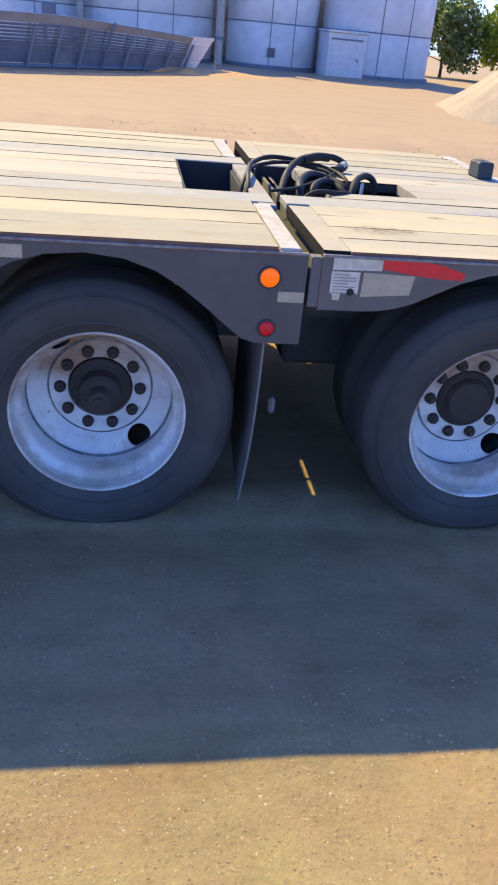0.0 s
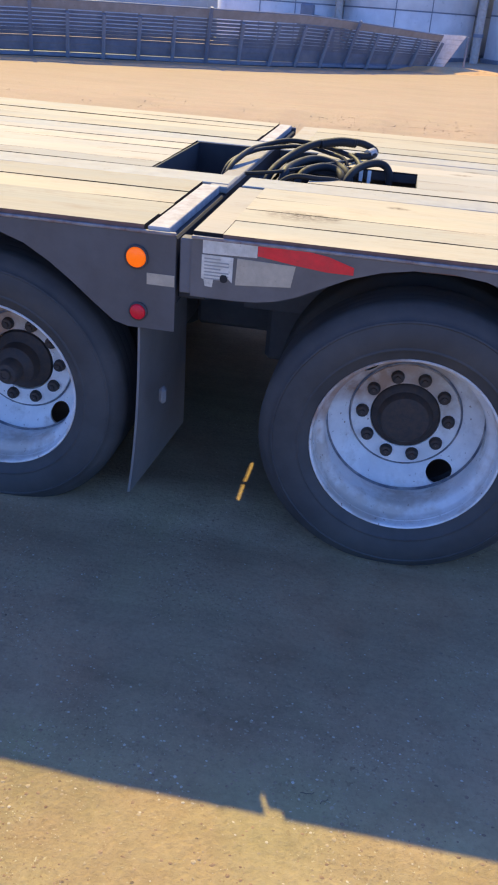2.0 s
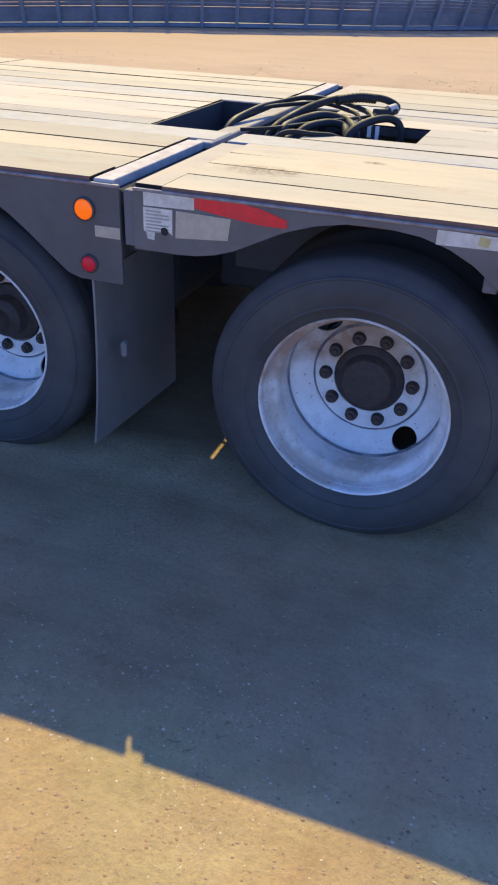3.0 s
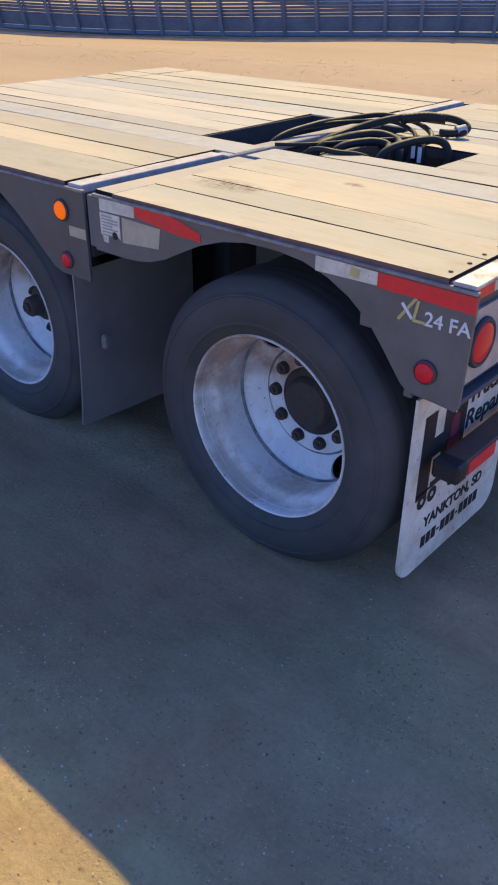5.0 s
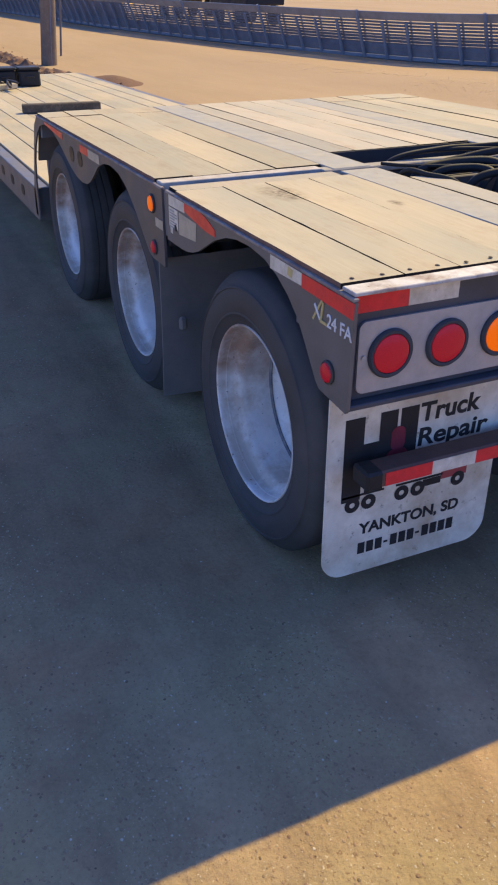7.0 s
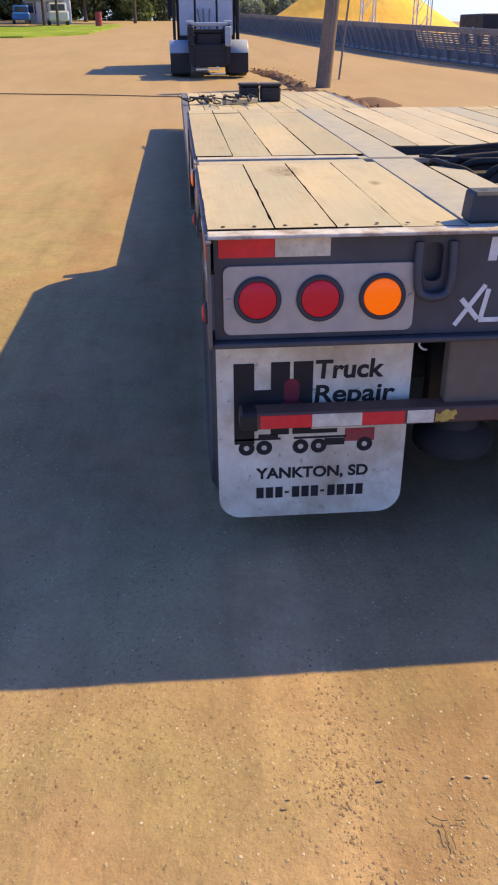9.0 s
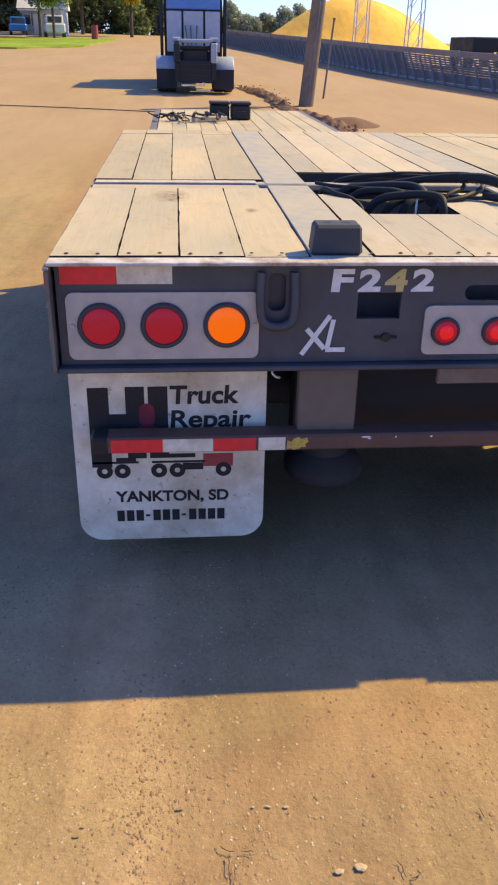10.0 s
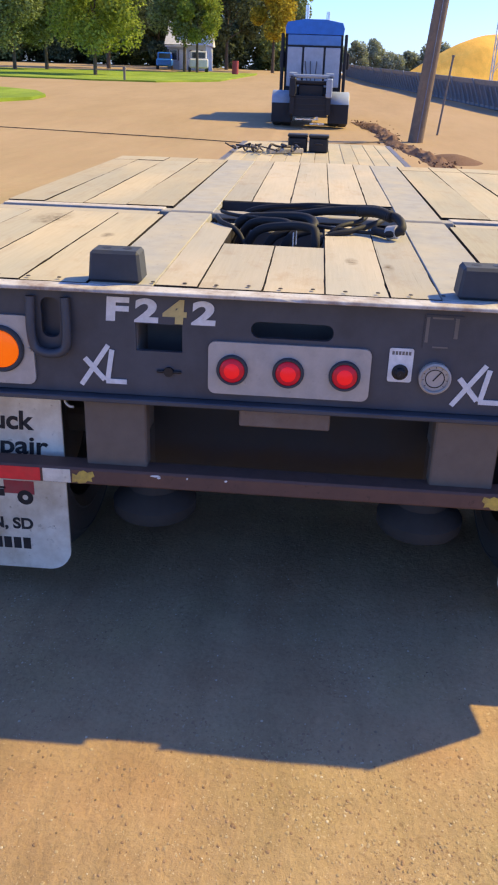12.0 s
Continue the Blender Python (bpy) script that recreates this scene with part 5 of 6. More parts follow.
for x, y, z in ((-0.875, 1.612, HZ + 0.026),):
    part("hose_clamp", rod((x - 0.012, y - 0.016, z - 0.004), (x + 0.012, y + 0.016, z + 0.004), 0.024, n=18), PALE_STEEL, flip)
part("hose_tag", block(-0.90, -0.885, 1.268, 1.272, HZ - 0.035, HZ + 0.02, 0), INK_W, flip)
part("hose_tag", block(-0.865, -0.85, 1.258, 1.262, HZ - 0.045, HZ + 0.012, 0), INK_W, flip)

# the low main deck in front of the bogie
LOW0, LOW1 = -3.98, -13.1


def low_z(x):
    return 0.585 - 0.02 * (LOW0 - x) / (LOW0 - LOW1)


def tilt(bm):
    for v in bm.verts:
        v.co.z += low_z(v.co.x) - 0.53
    return bm


for y0, y1 in ((0.0, 0.09), (W - 0.09, W), (0.80, 0.92), (W - 0.92, W - 0.80)):
    part("deck_beam", tilt(block(LOW1, LOW0, y0, y1, 0.31, 0.525, 0.006)), SKIRT, front, "dark steel main deck side beam")
for k in range(12):
    a = 0.10 + (W - 0.2) * k / 12
    b = 0.10 + (W - 0.2) * (k + 1) / 12
    part("plank", tilt(block(LOW1 + 0.03, LOW0 - 0.02, a + 0.003, b - 0.003, 0.49, 0.531 + 0.002 * (k % 3), 0.003)), PLANK, front)
for k in range(5):
    x = LOW0 - 0.5 - 0.42 * k
    part("tie_slot", tilt(prism(rounded(x - 0.06, x + 0.06, 0.39, 0.46, 0.03), 0.002, side(-0.001))), BLACK, front)
# plate added to stop sun slipping past the deck front onto the ground
part("slope_plate", prism([(-3.657, 1.050), (-3.655, 1.036), (-3.748, 0.972), (-3.880, 0.768), (-3.893, 0.776), (-3.757, 0.986)], W - 0.05, side(W - 0.025)), CHASSIS, front)
part("drop_plate", block(-4.02, -3.955, 0.1, W - 0.1, 0.52, 1.03, 0.01), CHASSIS, front)
part("front_beam", tilt(block(LOW1 - 0.12, LOW1, 0, W, 0.25, 0.52, 0.01)), SKIRT, front)

# loose things at the front of the low deck
for k, (x, y) in enumerate(((-11.15, 1.02), (-11.10, 1.34))):
    z = low_z(x) + 0.004
    e = thing("battery_box", "black dusty steel box on the low deck", "box", (x, y, z), "boxes on the low deck")
    part("body", block(-0.16, 0.16, -0.145, 0.145, 0.0, 0.21, 0.02), BLACK, e)
    part("lid", block(-0.17, 0.17, -0.155, 0.155, 0.21, 0.25, 0.012), BLACK, e)
    part("handle", sweep([(0.158, -0.06, 0.12), (0.185, -0.04, 0.13), (0.185, 0.04, 0.13), (0.158, 0.06, 0.12)], 0.009), NUT_M, e)
t1 = tagged(put("timber_baulk", block(-0.06, 0.06, -0.42, 0.42, 0, 0.09, 0.01), OLD_TIMBER), "old dark timber baulk lying on the deck", "timber")
t1.matrix_world = pose(-7.9, 1.08, low_z(-7.9) + 0.006, 0, 0, -6)
t2 = tagged(put("timber_offcut", block(-0.05, 0.05, -0.30, 0.30, 0, 0.07, 0.01), PLANK_PALE), "short pale timber offcut lying on the deck", "timber")
t2.matrix_world = pose(-10.6, 0.85, low_z(-10.6) + 0.006, 0, 0, 35)
rng = random.Random(12)
for k in range(9):
    x, y = -10.7 + rng.uniform(-0.35, 0.35), 0.05 + 0.11 * k
    bm = bmesh.new()
    pts = [(rng.uniform(-0.30, 0.30), rng.uniform(-0.16, 0.16), 0.02 + rng.uniform(0, 0.09)) for j in range(5)]
    sweep(pts, rng.uniform(0.010, 0.022), 8, bm=bm)
    ob = tagged(put("chain_coil", bm, NUT_M, True), "dark dirty length of chain on the deck", "chain", "chains on the low deck")
    ob.location = (x, y, low_z(x) + 0.01)


# ---- cable lying over the yard ----
def ground_line(name, label, category, pts, r, material):
    line = []
    for (xa, ya), (xb, yb) in zip(pts, pts[1:]):
        for k in range(8):
            f = k / 8
            x, y = xa + (xb - xa) * f, ya + (yb - ya) * f + 0.04 * math.sin(9 * f + xa)
            line.append((x, y, land(x, y) + 0.035 + r * 0.5))
    return tagged(put(name, sweep(line, r, 8), material, True), label, category)


ground_line("ground_cable", "long black cable lying across the dirt yard", "cable", [(-21.2, -14), (-20.5, -7.1), (-20.0, -2.5), (-19.4, 0.2), (-20.6, 2.0), (-22.3, 3.4)], 0.013, OLD_TIMBER)


# ---- utility pole and post ----
def utility_pole():
    x, y = -22.8, 4.08
    e = thing("utility_pole", "leaning weathered brown wooden utility pole", "utility pole", (x, y, land(x, y) - 0.15))
    bm = lathe([(0.215, 0), (0.21, 0.5), (0.205, 1.2), (0.195, 3), (0.188, 5.0), (0.0005, 5.0)], 28, "z")
    for v in bm.verts:
        v.co.y += 0.085 * v.co.z
        v.co.x += 0.015 * noise.noise(v.co * 2.0)
    part("pole", bm, POLE_M, e, smooth=True)
    part("ground_wire", sweep([(0.212, 0.03, 0.1), (0.205, 0.15, 1.5), (0.197, 0.31, 3.5), (0.190, 0.42, 4.9)], 0.012, 6), GALV_D, e)


utility_pole()
x, y = -25.6, 5.05
e = thing("marker_post", "thin dark steel post standing in dirt", "post", (x, y, land(x, y) - 0.1))
part("post", rod((0, 0, 0), (0.0, 0.22, 2.35), 0.032, 0.03, 10), CHASSIS, e)
part("cap", rod((0, 0.218, 2.34), (0, 0.222, 2.40), 0.045, n=10), CHASSIS, e)


# ---- louvred bunker wall ----
WALL = [(-0.4, 27.2), (-5.3, 22.2), (-11.5, 19.2), (-18, 16.6), (-25, 14.1), (-32, 12.2), (-40, 10.7), (-58, 8.7), (-76, 6.6), (-110, 4.0)]


def along(d):
    for (xa, ya), (xb, yb) in zip(WALL, WALL[1:]):
        l = math.hypot(xb - xa, yb - ya)
        if d <= l:
            return xa + (xb - xa) * d / l, ya + (yb - ya) * d / l, math.atan2(yb - ya, xb - xa)
        d -= l
    return None


def outward(angle):
    """The level direction square to the wall, towards the yard."""
    nx, ny = math.sin(angle), -math.cos(angle)
    return (-nx, -ny) if ny > 0 else (nx, ny)


def bunker_wall():
    """Panels of inclined slats carried by slanting posts, the top leaning outward over the yard."""
    e = thing("bunker_wall", "long low galvanised louvred grain bunker wall", "wall", kind="structure")
    step, d, k = 0.92, 0.0, 0
    H = 1.30
    slats_far = bmesh.new()
    posts_far = bmesh.new()
    boards_far = bmesh.new()
    while True:
        a, b = along(d), along(d + step)
        if not a or not b:
            break
        za, zb = land(a[0], a[1]) - 0.02, land(b[0], b[1]) - 0.02
        (nx, ny), (mx, my) = outward(a[2]), outward(b[2])
        near = k < 25
        sa, sb = (min(1.04, 0.80 + 0.045 * q) for q in (d, d + step))
        n = 12
        for j in range(n):
            # the upper slats stand apart and let the daylight through
            h0 = 0.08 + 0.085 * j if j else -0.06
            h1 = 0.08 + 0.085 * j + 0.085 * (1.30 if j == 3 else 1.04 if j < 4 or k > 44 else 0.90 if j < 7 else 0.74)
            bm = bmesh.new() if near else slats_far
            o0, o1 = 0.55 * h1 / H, 0.55 * h0 / H + (0.035 if j < 4 else 0.0)
            vs = []
            for (x, y, z0, q0, ox, oy) in ((a[0], a[1], za, sa, nx, ny), (b[0], b[1], zb, sb, mx, my)):
                for o, h in ((o0, h1), (o1, h0), (o1 + 0.018, h0), (o0 + 0.018, h1)):
                    vs.append(bm.verts.new((x + ox * o, y + oy * o, z0 + h * q0)))
            for q in ((0, 1, 5, 4), (1, 2, 6, 5), (2, 3, 7, 6), (3, 0, 4, 7), (0, 3, 2, 1), (4, 5, 6, 7)):
                bm.faces.new([vs[i] for i in q])
            if near:
                part("slat", bm, SLAT_M, e)
        bm = bmesh.new() if near else boards_far
        vs = []
        for (x, y, z0, q0, ox, oy) in ((a[0], a[1], za, sa, nx, ny), (b[0], b[1], zb, sb, mx, my)):
            for o, h in ((0.55, 1.30), (0.465, 1.105), (0.50, 1.10), (0.585, 1.295)):
                vs.append(bm.verts.new((x + ox * o, y + oy * o, z0 + h * q0)))
        for q in ((0, 1, 5, 4), (1, 2, 6, 5), (2, 3, 7, 6), (3, 0, 4, 7), (0, 3, 2, 1), (4, 5, 6, 7)):
            bm.faces.new([vs[i] for i in q])
        if near:
            part("top_board", bm, BOARD_M, e, "weathered grey-brown top board")
        bm = bmesh.new() if near else posts_far
        p0, p1 = Vector((a[0] + nx * 0.16, a[1] + ny * 0.16, za)), Vector((a[0] + nx * 0.70, a[1] + ny * 0.70, za + H * sa))
        if k % 5 == 4:
            p1 += Vector((nx * 0.06, ny * 0.06, 0.05))
        else:
            p1 = p0.lerp(p1, 0.80)
        rod(p0, p1, 0.055, 0.05, 6, bm)
        rod(Vector((a[0] - nx * 0.05, a[1] - ny * 0.05, za)), Vector((a[0] + nx * 0.45, a[1] + ny * 0.45, za + H * sa)), 0.035, 0.035, 6, bm)
        if near:
            part("post", bm, POST_W if k % 5 != 4 else GALV_D, e)
        rail = bmesh.new() if near else posts_far
        rod(Vector((a[0] + nx * 0.575, a[1] + ny * 0.575, za + H * sa + 0.008)), Vector((b[0] + mx * 0.575, b[1] + my * 0.575, zb + H * sb + 0.008)), 0.02, 0.02, 6, rail)
        rod(Vector((a[0] + nx * 0.12, a[1] + ny * 0.12, za + 0.08)), Vector((b[0] + mx * 0.12, b[1] + my * 0.12, zb + 0.08)), 0.07, 0.07, 6, rail)
        if near:
            part("rail", rail, GALV_D, e)
        d += step
        k += 1
    tagged(part("far_slats", slats_far, SLAT_M, e), kind="stuff")
    tagged(part("far_posts", posts_far, POST_W, e), kind="stuff")
    tagged(part("far_boards", boards_far, BOARD_M, e), kind="stuff")
    # white end panel with its brace
    x, y = WALL[0]
    z = land(x, y)
    bm = bmesh.new()
    for j in range(7):
        h0, h1 = 0.08 + 0.142 * j, 0.08 + 0.142 * (j + 0.93)
        q = [(x + 0.05, y - 0.1 - 0.30 * h0), (x + 0.50 + 0.60 * h0, y + 0.05 - 0.10 * h0)]
        q2 = [(x + 0.05, y - 0.1 - 0.30 * h1), (x + 0.50 + 0.60 * h1, y + 0.05 - 0.10 * h1)]
        vs = [bm.verts.new(v) for v in ((*q[0], z + h0), (*q[1], z + h0), (*q2[1], z + h1), (*q2[0], z + h1), (q[0][0], q[0][1] + 0.05, z + h0), (q[1][0], q[1][1] + 0.05, z + h0), (q2[1][0], q2[1][1] + 0.05, z + h1), (q2[0][0], q2[0][1] + 0.05, z + h1))]
        for f in ((0, 1, 2, 3), (7, 6, 5, 4), (0, 4, 5, 1), (1, 5, 6, 2), (2, 6, 7, 3), (3, 7, 4, 0)):
            bm.faces.new([vs[i] for i in f])
    part("end_panel", bm, WHITE, e, "white corrugated end panel")
    part("brace", rod((x + 1.20, y + 0.1, z), (x + 1.20, y + 0.0, z + 1.02), 0.03, n=8), GALV_D, e)
    part("brace", rod((x + 0.75, y + 0.1, z + 0.05), (x + 1.20, y + 0.1, z + 0.06), 0.03, n=8), GALV_D, e)


bunker_wall()


# ---- silos and sheds ----
def silo(x, y, r, h, label, skin=None):
    z = land(x, y) - 0.2
    e = thing("silo", label, "silo", (x, y, z), "row of grain silos")
    n = 3
    for k in range(n):
        a, b = h * k / n, h * (k + 1) / n
        part("wall_ring", lathe([(r - 0.02, a), (r, a + 0.03), (r, b - 0.035), (r - 0.02, b)], 56, "z"), skin or SILO_M, e, smooth=True)
        part("band", lathe([(r - 0.03, b - 0.03), (r + 0.012, b - 0.02), (r + 0.012, b + 0.02), (r - 0.03, b + 0.03)], 56, "z"), GALV_D, e)
    part("roof", lathe([(r + 0.1, h), (r * 0.5, h + 1.0), (0.0005, h + 1.4)], 40, "z"), GALV, e)
    part("plinth", lathe([(r + 0.12, 0), (r + 0.12, 0.34), (r, 0.36)], 48, "z"), GALV_D, e)
    for u in (-100, -70):
        c, d = r * math.cos(radians(u)), r * math.sin(radians(u))
        part("joint", block(c - 0.015, c + 0.015, d - 0.02, d + 0.03, 0.3, h, 0), GALV_D, e)
    return e


for x, y, r in ((-6.6, 36.0, 2.7), (-1.3, 35.6, 2.65), (3.75, 34.6, 1.85), (8.0, 34.0, 2.25)):
    silo(x, y, r, 5.6, "tall white round grain silo with seams")
for x, y, r in ((-3.9, 40.5, 2.5), (1.6, 40.2, 2.5), (6.0, 39.0, 2.4)):
    silo(x, y, r, 5.4, "grey weathered grain silo in the back row", SILO_D)
for x, y, r in ((1.45, 33.2, 0.16), (-4.0, 34.0, 0.15)):
    e = thing("downpipe", "pale vertical steel pipe beside a silo", "pipe", (x, y, land(x, y) - 0.1), "pipes beside the silos")
    part("pipe", rod((0, 0, 0), (0, 0, 5.5), r, n=14), PALE_STEEL, e)
    for k in range(2):
        part("collar", rod((0, 0, 1.0 + 2.4 * k), (0, 0, 1.12 + 2.4 * k), r * 1.25, n=14), GALV_D, e)


def entry_shed():
    x, y = 5.55, 31.7
    z = land(x, y) - 0.05
    e = thing("entry_shed", "small white flat-roofed entry shed between silos", "shed", (x, y, z))
    part("wall", block(0, 1.5, 0, 2.0, 0, 1.62, 0.02), SILO_M, e)
    part("roof", block(-0.06, 1.56, -0.1, 2.0, 1.62, 1.70, 0.01), WHITE, e)
    door = part("door", block(0.16, 1.30, -0.04, 0.0, 0.06, 1.36, 0.01), WHITE, e)
    part("handle", block(1.18, 1.22, -0.07, -0.04, 0.62, 0.74, 0), GALV_D, door)
    part("lintel", block(0.10, 1.36, -0.05, 0.0, 1.36, 1.42, 0), GALV_D, e)


entry_shed()
e = thing("hatch", "small dark square hatch on a silo", "hatch", (3.5, 32.74, land(3.5, 32.7) + 0.45))
part("frame", block(-0.16, 0.16, -0.03, 0.05, 0, 0.34, 0.01), GALV_D, e)
part("cover", block(-0.11, 0.11, -0.05, -0.03, 0.05, 0.29, 0.01), CHASSIS, e)
for x0, x1, y, h, lab in ((-36, -8.6, 38, 2.9, "long low pale blue-grey metal shed"),):
    z = land(-20, y) - 0.2
    e = thing("storage_shed", lab, "shed", (0, 0, z))
    part("wall", block(x0, x1, y, y + 6, 0, h, 0.02), SHED_M, e)
    part("roof", prism([(y - 0.3, h), (y + 6.3, h), (y + 3, h + 0.9)], x1 - x0 + 0.4, Matrix(((0, 0, 1, x0 - 0.2), (1, 0, 0, 0), (0, 1, 0, 0), (0, 0, 0, 1)))), GALV, e)
    for k in range(24):
        xx = x0 + (x1 - x0) * (k + 0.5) / 24
        part("rib", block(xx - 0.04, xx + 0.04, y - 0.03, y, 0.02, h - 0.02, 0), SHED_M, e)
# machinery before the silos
e = thing("auger_cart", "dark farm auger machine standing by the silos", "machine", (-4.6, 32.4, land(-4.6, 32.4)))
part("frame", block(-0.8, 0.9, -0.25, 0.25, 0.9, 1.1, 0.02), GALV_D, e)
part("motor", block(-0.7, -0.2, -0.22, 0.22, 1.1, 1.65, 0.05), GALV_D, e)
part("tube", rod((-0.3, 0, 1.2), (1.6, 0, 1.0), 0.11, n=14), CHASSIS, e)
for x in (-0.6, 0.6):
    part("leg", block(x - 0.06, x + 0.06, -0.2, 0.2, 0, 0.9, 0.01), GALV_D, e)


# ---- the truck that stands ahead ----
def truck():
    X, Y = -26.4, 1.0
    Z = land(X, Y)
    e = thing("semi_truck", "parked blue and grey semi truck with black gooseneck", "truck", (X, Y, Z))
    e.scale = (1, 1, 0.945)
    part("cab", block(-6.6, -2.3, -0.98, 0.98, 0.95, 3.05, 0.06), CAB_BLACK, e)
    part("roof_cap", prism([(-0.98, 2.98), (0.98, 2.98), (1.0, 3.18), (0.93, 3.36), (0.35, 3.46), (-0.35, 3.46), (-0.93, 3.36), (-1.0, 3.18)], 2.6, Matrix(((0, 0, -1, -2.24), (1, 0, 0, 0), (0, 1, 0, 0), (0, 0, 0, 1)))), BLUE, e, "bright blue sleeper roof")
    part("header_panel", block(-2.30, -2.25, -0.90, 0.90, 2.62, 2.96, 0.02), PALE_BLUE, e, "pale blue header panel")
    for y0, y1 in ((-0.90, -0.40), (-0.33, 0.33), (0.40, 0.90)):
        part("rear_panel", block(-2.31, -2.255, y0, y1, 1.25, 2.56, 0.02), CAB_GREY, e, "pale grey sleeper back panel")
    for y in (-0.28, -0.10, 0.12):
        part("air_line", sweep([(-2.22, y, 2.1), (-2.05, y * 0.8, 1.7), (-1.9, y * 0.6, 1.35), (-1.6, y * 0.5, 1.2)], 0.022, 8), CHASSIS, e)
    for y in (-1.08, 1.08):
        part("side_fairing", block(-2.75, -2.28, y - 0.05, y + 0.05, 0.9, 3.0, 0.02), CAB_BLACK, e)
        part("mirror", block(-5.6, -5.45, y * 1.12 - 0.1, y * 1.12 + 0.1, 1.9, 2.5, 0.03), CAB_BLACK, e)
    for y in (-0.30, 0.42):
        part("exhaust_stack", rod((-2.9, y, 3.3), (-2.9, y, 3.95 - 0.2 * (y > 0)), 0.065, n=14), CHROME, e)
    part("frame_rail", block(-6, 0.25, -0.45, 0.45, 0.62, 0.92, 0.02), CAB_BLACK, e)
    for y in (-0.92, 0.92):
        for x in (-0.55, -1.85):
            w = new("wheel")
            w.parent, w.location = e, (x, y, 0.5)
            part("tyre", lathe([(0.28, -0.29), (0.44, -0.31), (0.49, -0.27), (0.50, -0.03), (0.47, 0.0), (0.50, 0.03), (0.49, 0.27), (0.44, 0.31), (0.28, 0.29)], 36), RUBBER, w, smooth=True)
            part("rim", lathe([(0.28, 0.25), (0.12, 0.12), (0.0005, 0.12)], 28), CHROME, w)
        fd = part("fender", lathe([(0.60, -0.33), (0.62, -0.30), (0.62, 0.30), (0.60, 0.33)], 32), FENDER, e, "dusty grey quarter fender", True)
        fd.location = (-0.55, y, 0.52)
        bm = bmesh.new()
        bm.from_mesh(fd.data)
        bmesh.ops.delete(bm, geom=[v for v in bm.verts if v.co.z < 0.10], context="VERTS")
        bm.to_mesh(fd.data)
        part("mud_flap", block(0.06, 0.09, y - 0.32, y + 0.32, 0.14, 0.75, 0.005), CAB_BLACK, e)
    for x in (-5.4,):
        for y in (-0.95, 0.95):
            part("front_tyre", lathe([(0.28, -0.15), (0.48, -0.15), (0.5, -0.1), (0.5, 0.1), (0.48, 0.15), (0.28, 0.15)], 30), RUBBER, e).location = (x, y, 0.5)
    # gooseneck carried on the fifth wheel
    for y in (-0.58, 0.58):
        part("gooseneck_arm", prism([(-2.0, 1.05), (-1.9, 1.45), (-0.2, 1.62), (0.42, 1.58), (0.52, 1.3), (0.50, 0.42), (0.30, 0.42), (0.22, 1.02)], 0.14, Matrix(((1, 0, 0, 0), (0, 0, -1, y + 0.07), (0, 1, 0, 0), (0, 0, 0, 1)))), CAB_BLACK, e)
        part("arm_cap", rod((0.30, y - 0.12, 1.64), (0.30, y + 0.12, 1.64), 0.075, n=16), FENDER, e)
        part("strut", block(0.40, 0.56, y - 0.10, y + 0.10, 0.95, 1.55, 0.03), FENDER if y > 0 else CAB_BLACK, e)
    part("top_bar", rod((0.36, -0.56, 1.60), (0.36, 0.56, 1.60), 0.06, n=14), FENDER, e)
    part("cross_tube", rod((0.2, -0.6, 1.40), (0.2, 0.6, 1.40), 0.07, n=14), CAB_BLACK, e)
    part("neck_plate", block(0.34, 0.44, -0.56, 0.56, 0.34, 1.02, 0.02), CAB_BLACK, e)
    part("engine_box", block(-0.6, 0.28, -0.40, 0.40, 0.92, 1.34, 0.03), CAB_BLACK, e)
    for z in (0.55, 0.72, 0.9):
        part("plate_rib", block(0.44, 0.47, -0.5, 0.5, z, z + 0.03, 0), WELL_M, e)
    part("tow_bar", block(0.40, 0.47, -0.45, 0.20, 0.24, 0.29, 0), CHROME, e)
    part("step_bar", block(0.30, 0.36, 0.02, 0.48, 0.10, 0.15, 0), CHROME, e)
    part("hook", block(0.46, 0.50, 0.20, 0.28, 0.24, 0.36, 0.01), CHROME, e)


truck()


